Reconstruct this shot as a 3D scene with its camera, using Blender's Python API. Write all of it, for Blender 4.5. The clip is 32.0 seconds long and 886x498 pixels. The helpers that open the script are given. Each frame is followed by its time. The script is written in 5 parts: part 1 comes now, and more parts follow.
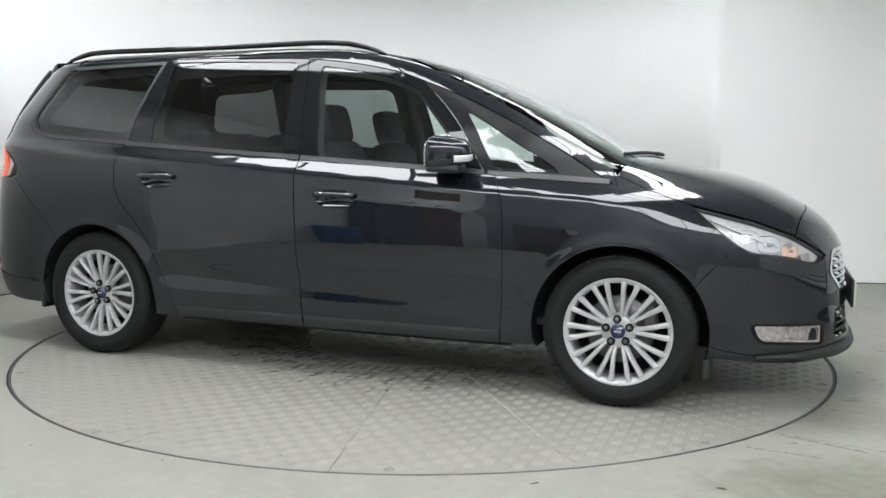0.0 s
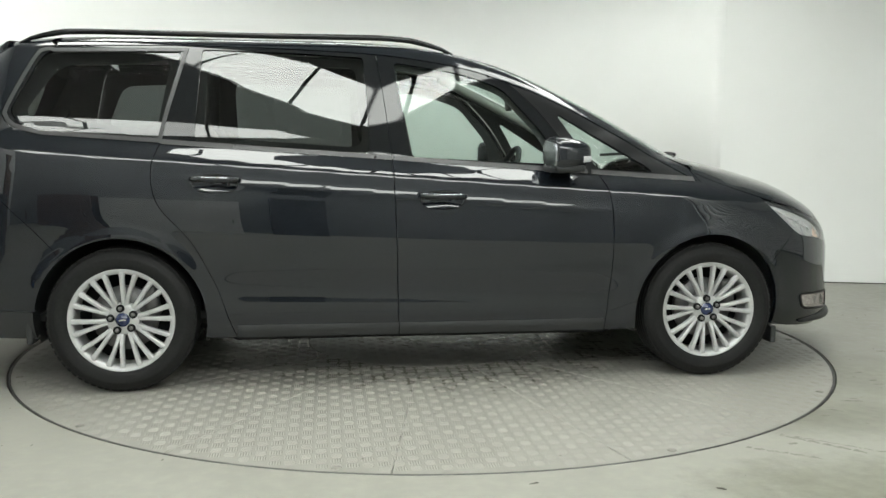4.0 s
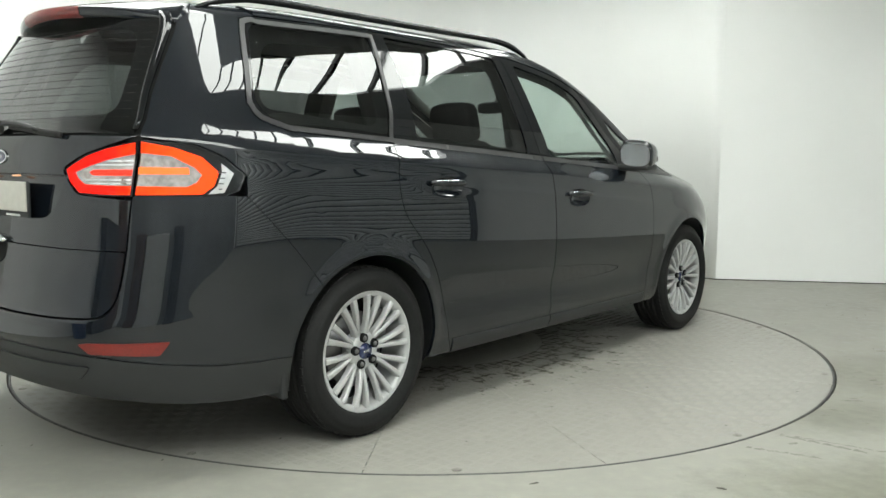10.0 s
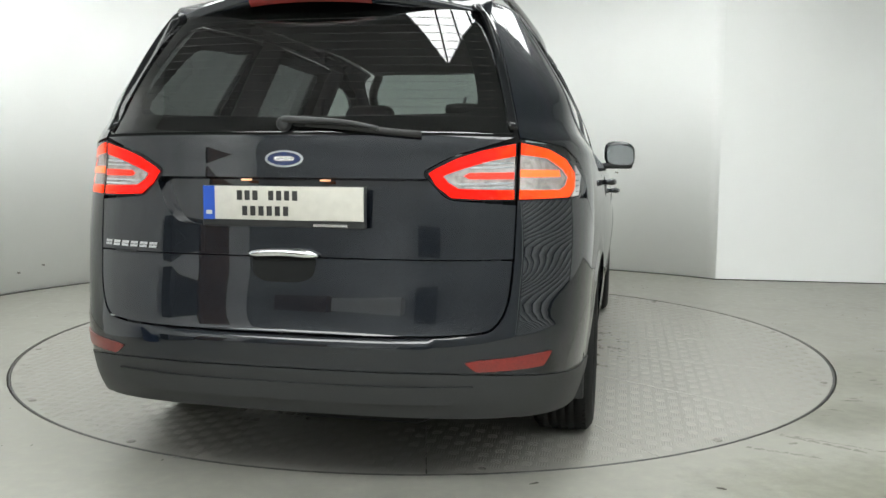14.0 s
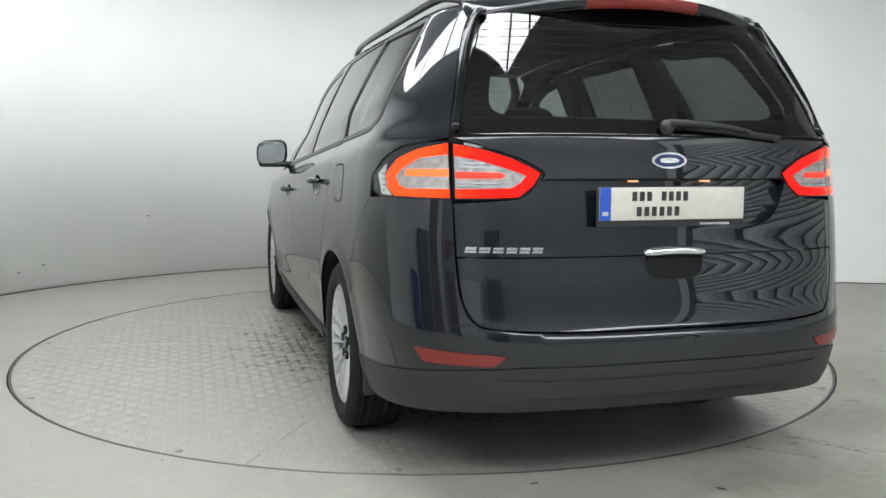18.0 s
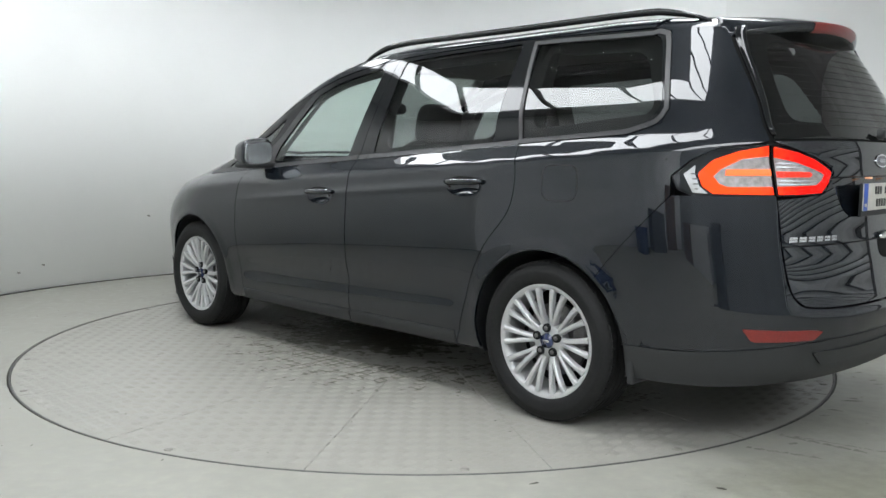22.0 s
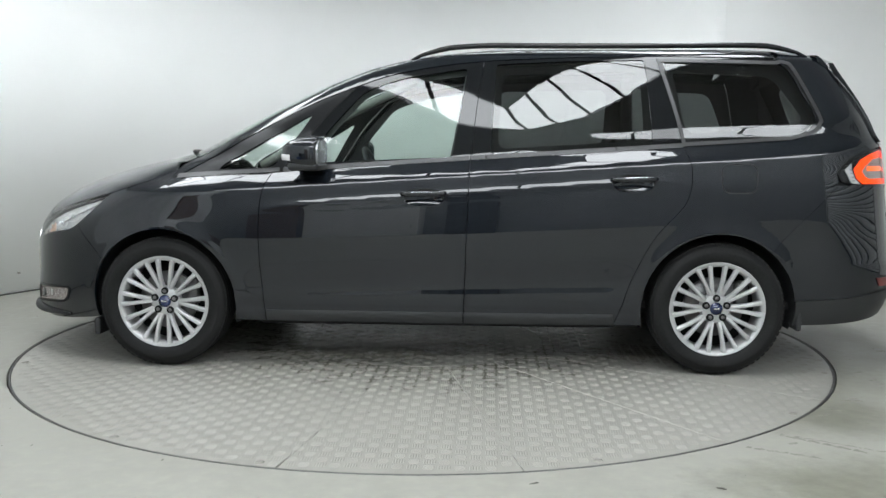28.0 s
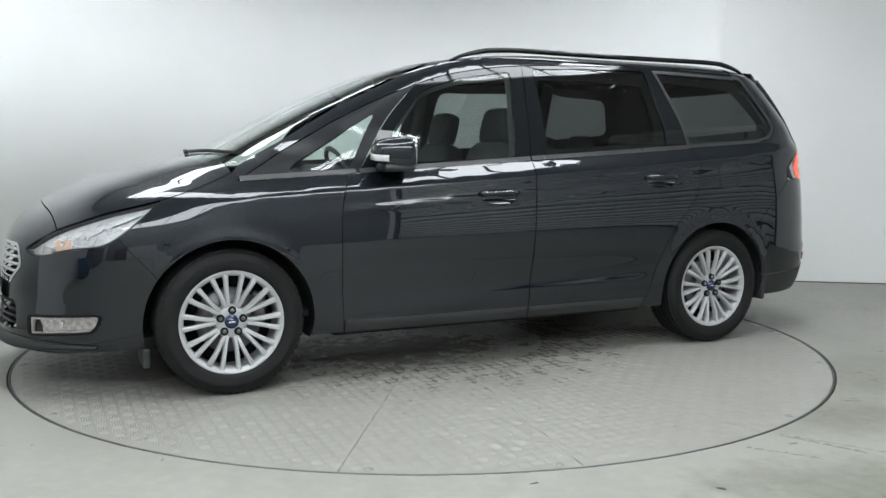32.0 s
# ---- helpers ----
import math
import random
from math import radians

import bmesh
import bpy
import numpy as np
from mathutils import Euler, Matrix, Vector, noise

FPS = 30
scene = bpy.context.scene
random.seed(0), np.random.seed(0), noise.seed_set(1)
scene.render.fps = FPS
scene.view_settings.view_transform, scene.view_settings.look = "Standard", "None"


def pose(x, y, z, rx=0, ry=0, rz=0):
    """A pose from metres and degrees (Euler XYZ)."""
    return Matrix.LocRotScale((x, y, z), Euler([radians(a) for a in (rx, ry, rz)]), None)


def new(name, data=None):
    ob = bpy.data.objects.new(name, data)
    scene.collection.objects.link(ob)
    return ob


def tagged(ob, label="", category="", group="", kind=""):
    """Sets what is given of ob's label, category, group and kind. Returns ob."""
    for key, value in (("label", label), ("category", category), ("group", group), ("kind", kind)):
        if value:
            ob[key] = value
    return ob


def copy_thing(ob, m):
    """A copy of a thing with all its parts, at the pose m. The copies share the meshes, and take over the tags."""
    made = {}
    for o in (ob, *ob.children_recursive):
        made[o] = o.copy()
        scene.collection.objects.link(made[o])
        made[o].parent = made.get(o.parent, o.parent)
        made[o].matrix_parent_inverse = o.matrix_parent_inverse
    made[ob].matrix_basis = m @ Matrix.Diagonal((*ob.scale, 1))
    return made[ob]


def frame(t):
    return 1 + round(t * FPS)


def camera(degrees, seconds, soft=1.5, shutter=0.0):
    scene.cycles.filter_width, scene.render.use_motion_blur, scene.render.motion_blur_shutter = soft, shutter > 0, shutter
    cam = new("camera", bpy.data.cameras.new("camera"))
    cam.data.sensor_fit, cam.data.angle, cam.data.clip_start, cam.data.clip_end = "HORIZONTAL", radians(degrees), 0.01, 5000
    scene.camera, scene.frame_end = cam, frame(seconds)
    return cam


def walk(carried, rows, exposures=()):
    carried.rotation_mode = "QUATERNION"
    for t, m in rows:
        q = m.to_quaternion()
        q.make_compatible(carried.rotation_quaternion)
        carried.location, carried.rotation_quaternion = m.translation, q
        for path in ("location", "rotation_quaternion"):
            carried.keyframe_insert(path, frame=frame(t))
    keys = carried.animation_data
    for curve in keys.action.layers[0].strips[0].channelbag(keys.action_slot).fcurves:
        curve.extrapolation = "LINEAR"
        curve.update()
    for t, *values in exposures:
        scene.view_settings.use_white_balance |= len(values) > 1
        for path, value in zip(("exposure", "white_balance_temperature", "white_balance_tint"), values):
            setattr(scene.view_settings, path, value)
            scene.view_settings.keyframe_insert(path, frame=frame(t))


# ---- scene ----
# ---------------------------------------------------------------- camera
EYE = (0.0, -5.195, 1.105)
PITCH, ROLL, HEADING = 6.142, 0.301, -1.127      # degrees down, lean, turn from straight ahead
cam = camera(53.94, 32.0, soft=1.5)
view = pose(*EYE, 90 - PITCH, 0, HEADING) @ pose(0, 0, 0, 0, 0, ROLL)
walk(cam, [(0.0, view), (32.0, view)], exposures=[
    (0.0, 0.26, 6450, 10), (2.5, 0.26, 6800, 4), (8.0, 0.28, 6800, 2), (13.0, 0.31, 6650, 5),
    (16.5, 0.3, 6600, 8), (19.0, 0.25, 6350, 10), (25.0, 0.19, 6350, 8), (32.0, 0.18, 6250, 8)])

TABLE_R = 2.269                                    # turntable radius
SPIN0, SPIN = -21.72, 7.058                        # degrees at the start, degrees a second
CAR_X, CAR_Y = -0.107, -0.132                      # mid wheelbase from the table's axis

# ---------------------------------------------------------------- world
world = bpy.data.worlds.new("world")
scene.world = world
world.use_nodes = True
world.node_tree.nodes["Background"].inputs[0].default_value = (0.62, 0.68, 0.75, 1)
world.node_tree.nodes["Background"].inputs[1].default_value = 0.25
SKY_POWER = 10.6
# ---------------------------------------------------------------- materials
def material(name, base, rough=0.5, metal=0.0, grain=0.0, size=20.0, bump=0.0, spots=0.0, spot_size=2.0,
             spot_color=None, coat=0.0, emit=None, power=0.0, rough_var=0.0, spec=0.5):
    m = bpy.data.materials.new(name)
    m.use_nodes = True
    nt = m.node_tree
    b = nt.nodes["Principled BSDF"]
    b.inputs["Base Color"].default_value = (*base, 1)
    b.inputs["Roughness"].default_value = rough
    b.inputs["Metallic"].default_value = metal
    b.inputs["Coat Weight"].default_value = coat
    b.inputs["Coat Roughness"].default_value = 0.01
    b.inputs["Coat IOR"].default_value = 1.58
    b.inputs["Specular IOR Level"].default_value = spec
    if emit:
        b.inputs["Emission Color"].default_value = (*emit, 1)
        b.inputs["Emission Strength"].default_value = power
    tc = nt.nodes.new("ShaderNodeTexCoord")
    col = None
    if grain or bump or rough_var:
        n1 = nt.nodes.new("ShaderNodeTexNoise")
        n1.inputs["Scale"].default_value = size
        n1.inputs["Detail"].default_value = 6
        nt.links.new(tc.outputs["Object"], n1.inputs["Vector"])
    if grain:
        r = nt.nodes.new("ShaderNodeMapRange")
        r.inputs[1].default_value, r.inputs[2].default_value = 0.3, 0.7
        r.inputs[3].default_value, r.inputs[4].default_value = 1 - grain, 1 + grain
        nt.links.new(n1.outputs["Fac"], r.inputs[0])
        mx = nt.nodes.new("ShaderNodeMix")
        mx.data_type, mx.blend_type = "RGBA", "MULTIPLY"
        mx.inputs[0].default_value = 1.0
        mx.inputs[6].default_value = (*base, 1)
        nt.links.new(r.outputs[0], mx.inputs[7])
        col = mx.outputs[2]
    if spots:
        n2 = nt.nodes.new("ShaderNodeTexNoise")
        n2.inputs["Scale"].default_value = spot_size
        n2.inputs["Detail"].default_value = 8
        n2.inputs["Roughness"].default_value = 0.65
        nt.links.new(tc.outputs["Object"], n2.inputs["Vector"])
        r2 = nt.nodes.new("ShaderNodeMapRange")
        r2.inputs[1].default_value, r2.inputs[2].default_value = 0.48, 0.75
        r2.inputs[3].default_value, r2.inputs[4].default_value = 0.0, spots
        nt.links.new(n2.outputs["Fac"], r2.inputs[0])
        m2 = nt.nodes.new("ShaderNodeMix")
        m2.data_type = "RGBA"
        nt.links.new(r2.outputs[0], m2.inputs[0])
        if col:
            nt.links.new(col, m2.inputs[6])
        else:
            m2.inputs[6].default_value = (*base, 1)
        m2.inputs[7].default_value = (*(spot_color or [c * 0.5 for c in base]), 1)
        col = m2.outputs[2]
    if col:
        nt.links.new(col, b.inputs["Base Color"])
    if rough_var:
        r3 = nt.nodes.new("ShaderNodeMapRange")
        r3.inputs[1].default_value, r3.inputs[2].default_value = 0.3, 0.7
        r3.inputs[3].default_value, r3.inputs[4].default_value = max(0.0, rough - rough_var), rough + rough_var
        nt.links.new(n1.outputs["Fac"], r3.inputs[0])
        nt.links.new(r3.outputs[0], b.inputs["Roughness"])
    if bump:
        bp = nt.nodes.new("ShaderNodeBump")
        bp.inputs["Strength"].default_value = bump
        bp.inputs["Distance"].default_value = 0.004
        nt.links.new(n1.outputs["Fac"], bp.inputs["Height"])
        nt.links.new(bp.outputs[0], b.inputs["Normal"])
    return m


def pane(name, tint, gloss_rough=0.0, film=0.055):
    """Thin glass: tinted see-through with a mirror film that grows at a slant."""
    m = bpy.data.materials.new(name)
    m.use_nodes = True
    nt = m.node_tree
    nt.nodes.remove(nt.nodes["Principled BSDF"])
    out = nt.nodes["Material Output"]
    tr = nt.nodes.new("ShaderNodeBsdfTransparent")
    tr.inputs[0].default_value = (*tint, 1)
    gl = nt.nodes.new("ShaderNodeBsdfGlossy")
    gl.inputs["Roughness"].default_value = gloss_rough
    gl.inputs[0].default_value = (1, 1, 1, 1)
    lw = nt.nodes.new("ShaderNodeLayerWeight")
    lw.inputs[0].default_value = 0.5
    pw = nt.nodes.new("ShaderNodeMath")
    pw.operation = "POWER"
    pw.inputs[1].default_value = 5.0
    nt.links.new(lw.outputs["Facing"], pw.inputs[0])
    fr = nt.nodes.new("ShaderNodeMath")
    fr.operation = "MULTIPLY_ADD"
    fr.inputs[1].default_value, fr.inputs[2].default_value = 1 - film, film
    nt.links.new(pw.outputs[0], fr.inputs[0])
    mx = nt.nodes.new("ShaderNodeMixShader")
    nt.links.new(fr.outputs[0], mx.inputs[0])
    nt.links.new(tr.outputs[0], mx.inputs[1])
    nt.links.new(gl.outputs[0], mx.inputs[2])
    nt.links.new(mx.outputs[0], out.inputs[0])
    return m


PAINT = material("black_paint", (0.0056, 0.0078, 0.0112), 0.4, coat=1.0, grain=0.1, size=900, spec=0.06)
GLOSS = material("gloss_black_trim", (0.008, 0.009, 0.010), 0.05, spec=0.4)
PLASTIC = material("black_plastic", (0.019, 0.0205, 0.0215), 0.5, grain=0.12, size=300, bump=0.08)
SATIN = material("satin_grey_trim", (0.05, 0.05, 0.052), 0.42, metal=0.3, grain=0.05, size=60)
TRIM = material("dark_pillar_trim", (0.009, 0.0095, 0.0105), 0.35, grain=0.08, size=200, spec=0.15)
SEAL = material("rubber_seal", (0.012, 0.012, 0.012), 0.6)
RUBBER = material("tyre_rubber", (0.010, 0.0104, 0.0105), 0.7, grain=0.2, size=90, bump=0.1, spots=0.25, spot_size=9, spot_color=(0.024, 0.023, 0.022), spec=0.25)
ALLOY = material("silver_alloy", (0.47, 0.475, 0.475), 0.34, metal=0.25, grain=0.05, size=40, rough_var=0.06)
STEEL = material("brake_steel", (0.2, 0.2, 0.2), 0.42, metal=0.8, grain=0.2, size=30, spots=0.3, spot_size=14, spot_color=(0.12, 0.09, 0.07))
CHROME = material("chrome", (0.75, 0.76, 0.77), 0.08, metal=1.0)
# for black parts, and for shade put in by colour (wheel barrel, grip cup)
DARK = material("near_black_and_shade", (0.012, 0.0125, 0.0125), 0.8, spec=0.1)
FABRIC = material("seat_fabric", (0.032, 0.032, 0.034), 0.9, grain=0.35, size=420, bump=0.3)
DASH = material("dashboard_plastic", (0.028, 0.029, 0.030), 0.6, grain=0.15, size=250, bump=0.1)
LINER = material("headliner", (0.30, 0.30, 0.28), 0.9, grain=0.1, size=200)
CLEAR = pane("clear_glass", (0.80, 0.885, 0.85))
TINT = pane("privacy_glass", (0.28, 0.30, 0.295))
REAR_TINT = pane("rear_privacy_glass", (0.26, 0.28, 0.275), 0.0, 0.08)
LENS = pane("clear_lens", (0.95, 0.96, 0.96), 0.02, 0.015)
MIRROR = material("mirror_glass", (0.34, 0.36, 0.37), 0.12, metal=1.0, grain=0.35, size=260, bump=0.35)
REFLECT = material("lamp_reflector", (0.62, 0.615, 0.62), 0.25, metal=0.2, grain=0.14, size=45)
AMBER = material("amber_bulb", (0.72, 0.50, 0.38), 0.3, grain=0.15, size=80)
RED_CORE = material("lit_amber_red_core", (0.5, 0.05, 0.01), 0.3, emit=(1.0, 0.13, 0.022), power=1.6)
# faint glow added to lift pale bowls; fog lamps and head marker share it
LAMP_BOWL = material("bowl_with_added_glow", (0.42, 0.40, 0.39), 0.22, metal=0.4, grain=0.35, size=45, emit=(1.0, 0.60, 0.50), power=0.02)
RED_HOT = material("lit_orange_red_lamp", (0.25, 0.01, 0.003), 0.5, emit=(1.0, 0.022, 0.004), power=1.1)
RED = material("red_reflector", (0.17, 0.012, 0.009), 0.3, coat=0.3, grain=0.2, size=160)
PLATE = material("plate_white", (0.54, 0.525, 0.47), 0.35, grain=0.05, size=30)
BLUE = material("plate_blue", (0.02, 0.08, 0.42), 0.35)
BADGE = material("badge_blue", (0.012, 0.022, 0.075), 0.2, coat=0.6)
INK = material("plate_letters", (0.02, 0.02, 0.02), 0.5)
SILVER = material("badge_silver", (0.6, 0.6, 0.6), 0.25, metal=0.8)
PLATE_LIGHT = material("plate_lamp", (0.8, 0.5, 0.3), 0.4, emit=(1.0, 0.40, 0.20), power=0.5)


def glow(name, base, cool, hot, y0, y1):
    """Lamp glow that turns from red at the tip to orange beside the lamp's split."""
    m = material(name, base, 0.5, emit=cool, power=1.0, spec=0.03)
    nt = m.node_tree
    tc = nt.nodes.new("ShaderNodeTexCoord")
    sep = nt.nodes.new("ShaderNodeSeparateXYZ")
    ab = nt.nodes.new("ShaderNodeMath")
    ab.operation = "ABSOLUTE"
    n = nt.nodes.new("ShaderNodeTexNoise")
    n.inputs["Scale"].default_value = 48.0
    ad = nt.nodes.new("ShaderNodeMath")
    ad.operation = "MULTIPLY_ADD"
    ad.inputs[1].default_value = 0.22
    r = nt.nodes.new("ShaderNodeMapRange")
    r.interpolation_type = "SMOOTHSTEP"
    r.inputs[1].default_value, r.inputs[2].default_value = y0 + .11, y1 + .11
    mx = nt.nodes.new("ShaderNodeMix")
    mx.data_type = "RGBA"
    mx.inputs[6].default_value, mx.inputs[7].default_value = (*cool, 1), (*hot, 1)
    nt.links.new(tc.outputs["Object"], sep.inputs[0])
    nt.links.new(tc.outputs["Object"], n.inputs["Vector"])
    nt.links.new(sep.outputs[1], ab.inputs[0])
    nt.links.new(n.outputs["Fac"], ad.inputs[0])
    nt.links.new(ab.outputs[0], ad.inputs[2])
    nt.links.new(ad.outputs[0], r.inputs[0])
    nt.links.new(r.outputs[0], mx.inputs[0])
    nt.links.new(mx.outputs[2], nt.nodes["Principled BSDF"].inputs["Emission Color"])
    return m


RED_RING = glow("lit_red_lamp_ring", (0.20, 0.003, 0.002), (1.20, 0.008, 0.003), (1.60, 0.112, 0.016), .60, .80)
WALL = material("white_wall_paint", (0.89, 0.90, 0.885), 0.75, grain=0.025, size=0.8, bump=0.03, spots=0.06, spot_size=0.9, spot_color=(0.66, 0.69, 0.66))
SIDEWALL = material("worn_grey_wall", (0.76, 0.77, 0.77), 0.8, grain=0.12, size=1.5, spots=0.3, spot_size=0.8)
BACKWALL = material("grey_wall", (0.29, 0.30, 0.305), 0.85, grain=0.12, size=1.2, bump=0.1, spots=0.3, spot_size=0.7)
CEILING = material("ceiling_panels", (0.38, 0.38, 0.385), 0.8, grain=0.1, size=1.0)
FLOOR = material("painted_concrete", (0.285, 0.282, 0.248), 0.5, grain=0.15, size=16, bump=0.22, spots=0.45, spot_size=2.2, spot_color=(0.19, 0.19, 0.165), rough_var=0.15)
TREAD = material("tread_plate_paint", (0.282, 0.276, 0.246), 0.40, grain=0.12, size=14, bump=0.08, spots=0.4, spot_size=1.7, spot_color=(0.215, 0.212, 0.185), rough_var=0.12)


def stain(m, spots, tint, wet):
    """Grime of its own shape on a floor: broken patches round the given places."""
    nt = m.node_tree
    b = nt.nodes["Principled BSDF"]
    tc = nt.nodes.new("ShaderNodeTexCoord")
    total = None
    for x, y, rx, ry in spots:
        mp = nt.nodes.new("ShaderNodeMapping")
        mp.vector_type = "TEXTURE"
        mp.inputs["Location"].default_value = (x, y, 0)
        mp.inputs["Scale"].default_value = (rx, ry, 1)
        nt.links.new(tc.outputs["Object"], mp.inputs[0])
        g = nt.nodes.new("ShaderNodeTexGradient")
        g.gradient_type = "SPHERICAL"
        nt.links.new(mp.outputs[0], g.inputs[0])
        if total is None:
            total = g.outputs["Fac"]
        else:
            ad = nt.nodes.new("ShaderNodeMath")
            ad.operation = "MAXIMUM"
            nt.links.new(total, ad.inputs[0])
            nt.links.new(g.outputs["Fac"], ad.inputs[1])
            total = ad.outputs[0]
    n = nt.nodes.new("ShaderNodeTexNoise")
    n.inputs["Scale"].default_value = 9.0
    n.inputs["Detail"].default_value = 9
    n.inputs["Roughness"].default_value = 0.72
    nt.links.new(tc.outputs["Object"], n.inputs["Vector"])
    ad = nt.nodes.new("ShaderNodeMath")
    ad.operation = "MULTIPLY_ADD"
    ad.inputs[1].default_value = 0.55
    nt.links.new(total, ad.inputs[0])
    nt.links.new(n.outputs["Fac"], ad.inputs[2])
    r = nt.nodes.new("ShaderNodeMapRange")
    r.inputs[1].default_value, r.inputs[2].default_value = 0.64, 0.92
    nt.links.new(ad.outputs[0], r.inputs[0])
    mx = nt.nodes.new("ShaderNodeMix")
    mx.data_type, mx.blend_type = "RGBA", "MULTIPLY"
    old = b.inputs["Base Color"].links[0].from_socket
    nt.links.new(r.outputs[0], mx.inputs[0])
    nt.links.new(old, mx.inputs[6])
    mx.inputs[7].default_value = (*tint, 1)
    nt.links.new(mx.outputs[2], b.inputs["Base Color"])
    m2 = nt.nodes.new("ShaderNodeMix")
    m2.data_type = "FLOAT"
    nt.links.new(r.outputs[0], m2.inputs[0])
    nt.links.new(b.inputs["Roughness"].links[0].from_socket, m2.inputs[2])
    m2.inputs[3].default_value = wet
    nt.links.new(m2.outputs[0], b.inputs["Roughness"])


stain(FLOOR, ((1.75, -1.55, .75, .5), (2.3, -.9, .9, .8), (1.5, -2.4, .9, .5)), (.66, .66, .60), .34)
stain(TREAD, ((.3, .2, 1.5, .9), (1.3, -.5, .6, .5), (-1.3, .3, .8, .6)), (.58, .58, .54), .22)
BOLT = material("painted_bolt", (0.22, 0.215, 0.19), 0.5, grain=0.3, size=80)
DROP = pane("water_drop", (0.9, 0.92, 0.92), 0.0, 0.10)
IRON = material("worn_iron", (0.10, 0.10, 0.095), 0.5, metal=0.6, grain=0.3, size=25)
BEAM = material("dark_steel_beam", (0.03, 0.03, 0.032), 0.6, grain=0.2, size=5)
SKY = material("skylight_sheet", (0.8, 0.8, 0.8), 0.6, emit=(0.96, 0.98, 1.0), power=SKY_POWER)
# glow of the unseen panels added to brighten walls and near side
SKY_FILL = material("added_fill_sheet", (0.7, 0.7, 0.7), 0.6, grain=0.1, size=2, emit=(0.96, 0.98, 1.0), power=SKY_POWER * 0.75)
WOOD = material("brown_wood", (0.13, 0.07, 0.045), 0.5, grain=0.3, size=6, bump=0.1)
SLAT = material("shutter_grey", (0.74, 0.75, 0.75), 0.45, grain=0.08, size=3)
PALE = material("pale_grey_door", (0.78, 0.79, 0.78), 0.5, grain=0.05, size=4)
CHARCOAL = material("charcoal_metal", (0.05, 0.05, 0.053), 0.5, grain=0.2, size=8)
BLUEBIN = material("blue_plastic", (0.02, 0.06, 0.24), 0.4, grain=0.1, size=12)
WIN_LINER = material("window_lining", (0.045, 0.046, 0.046), 0.8, grain=0.1, size=90)
# ---------------------------------------------------------------- mesh tools
from mathutils.geometry import delaunay_2d_cdt


def part(name, bm, mat, parent=None, label="", smooth=True):
    """Links a bmesh as one mesh object under a thing or a part."""
    me = bpy.data.meshes.new(name)
    bm.normal_update()
    bm.to_mesh(me)
    bm.free()
    return part_mesh(name, me, mat, parent, label, smooth)


def part_mesh(name, me, mat, parent=None, label="", smooth=True):
    me.materials.append(mat)
    for p in me.polygons:
        p.use_smooth = smooth
    ob = new(name, me)
    if parent is not None:
        ob.parent = parent
    if label:
        tagged(ob, label)
    return ob


def share(ob, m, parent=None):
    """Another object on the same mesh, at the pose m."""
    o = new(ob.name, ob.data)
    o.parent = parent if parent is not None else ob.parent
    o.matrix_basis = m
    if "label" in ob:
        o["label"] = ob["label"]
    return o


def box(bm, cx, cy, cz, sx, sy, sz, bevel=0.0, m=None, seg=2):
    r = bmesh.ops.create_cube(bm, size=1.0)
    vs = r["verts"]
    bmesh.ops.scale(bm, vec=(sx, sy, sz), verts=vs)
    if bevel:
        es = list({e for v in vs for e in v.link_edges})
        r = bmesh.ops.bevel(bm, geom=es, offset=bevel, segments=seg, affect="EDGES", profile=0.5)
        vs = list({v for f in r["faces"] for v in f.verts} | {v for v in vs if v.is_valid})
    bmesh.ops.translate(bm, vec=(cx, cy, cz), verts=vs)
    if m is not None:
        bmesh.ops.transform(bm, matrix=m, verts=vs)
    return vs


def boxed(cx, cy, cz, sx, sy, sz, bevel=0.0, m=None, seg=2):
    bm = bmesh.new()
    box(bm, cx, cy, cz, sx, sy, sz, bevel, m, seg)
    return bm


def lathe(profile, seg=48, bm=None, axis="Y", closed=False):
    """Turns (radius, height) points round an axis."""
    bm = bm or bmesh.new()
    rings = []
    for k in range(seg):
        a = 2 * math.pi * k / seg
        c, s = math.cos(a), math.sin(a)
        row = []
        for r, h in profile:
            p = (r * c, h, r * s) if axis == "Y" else (r * c, r * s, h)
            row.append(bm.verts.new(p))
        rings.append(row)
    n = len(profile)
    for k in range(seg):
        a, b = rings[k], rings[(k + 1) % seg]
        for i in range(n if closed else n - 1):
            j = (i + 1) % n
            bm.faces.new((a[i], a[j], b[j], b[i]))
    bmesh.ops.remove_doubles(bm, verts=bm.verts, dist=1e-6)
    bmesh.ops.recalc_face_normals(bm, faces=bm.faces)
    return bm


def tube(points, radius, seg=8, bm=None, flat=1.0, cap=True, taper=None):
    """A rod of round or flattened section along points."""
    bm = bm or bmesh.new()
    pts = [Vector(p) for p in points]
    rings = []
    for i, p in enumerate(pts):
        t = (pts[min(i + 1, len(pts) - 1)] - pts[max(i - 1, 0)]).normalized()
        side = t.cross(Vector((0, 0, 1)))
        side = side.normalized() if side.length > 1e-4 else Vector((0, 1, 0))
        up = side.cross(t)
        r = radius * (taper(i / (len(pts) - 1)) if taper else 1)
        rings.append([bm.verts.new(p + side * r * math.cos(2 * math.pi * k / seg) + up * r * flat * math.sin(2 * math.pi * k / seg)) for k in range(seg)])
    for a, b in zip(rings, rings[1:]):
        for k in range(seg):
            bm.faces.new((a[k], a[(k + 1) % seg], b[(k + 1) % seg], b[k]))
    if cap:
        bm.faces.new(rings[0][::-1])
        bm.faces.new(rings[-1])
    bmesh.ops.recalc_face_normals(bm, faces=bm.faces)
    return bm


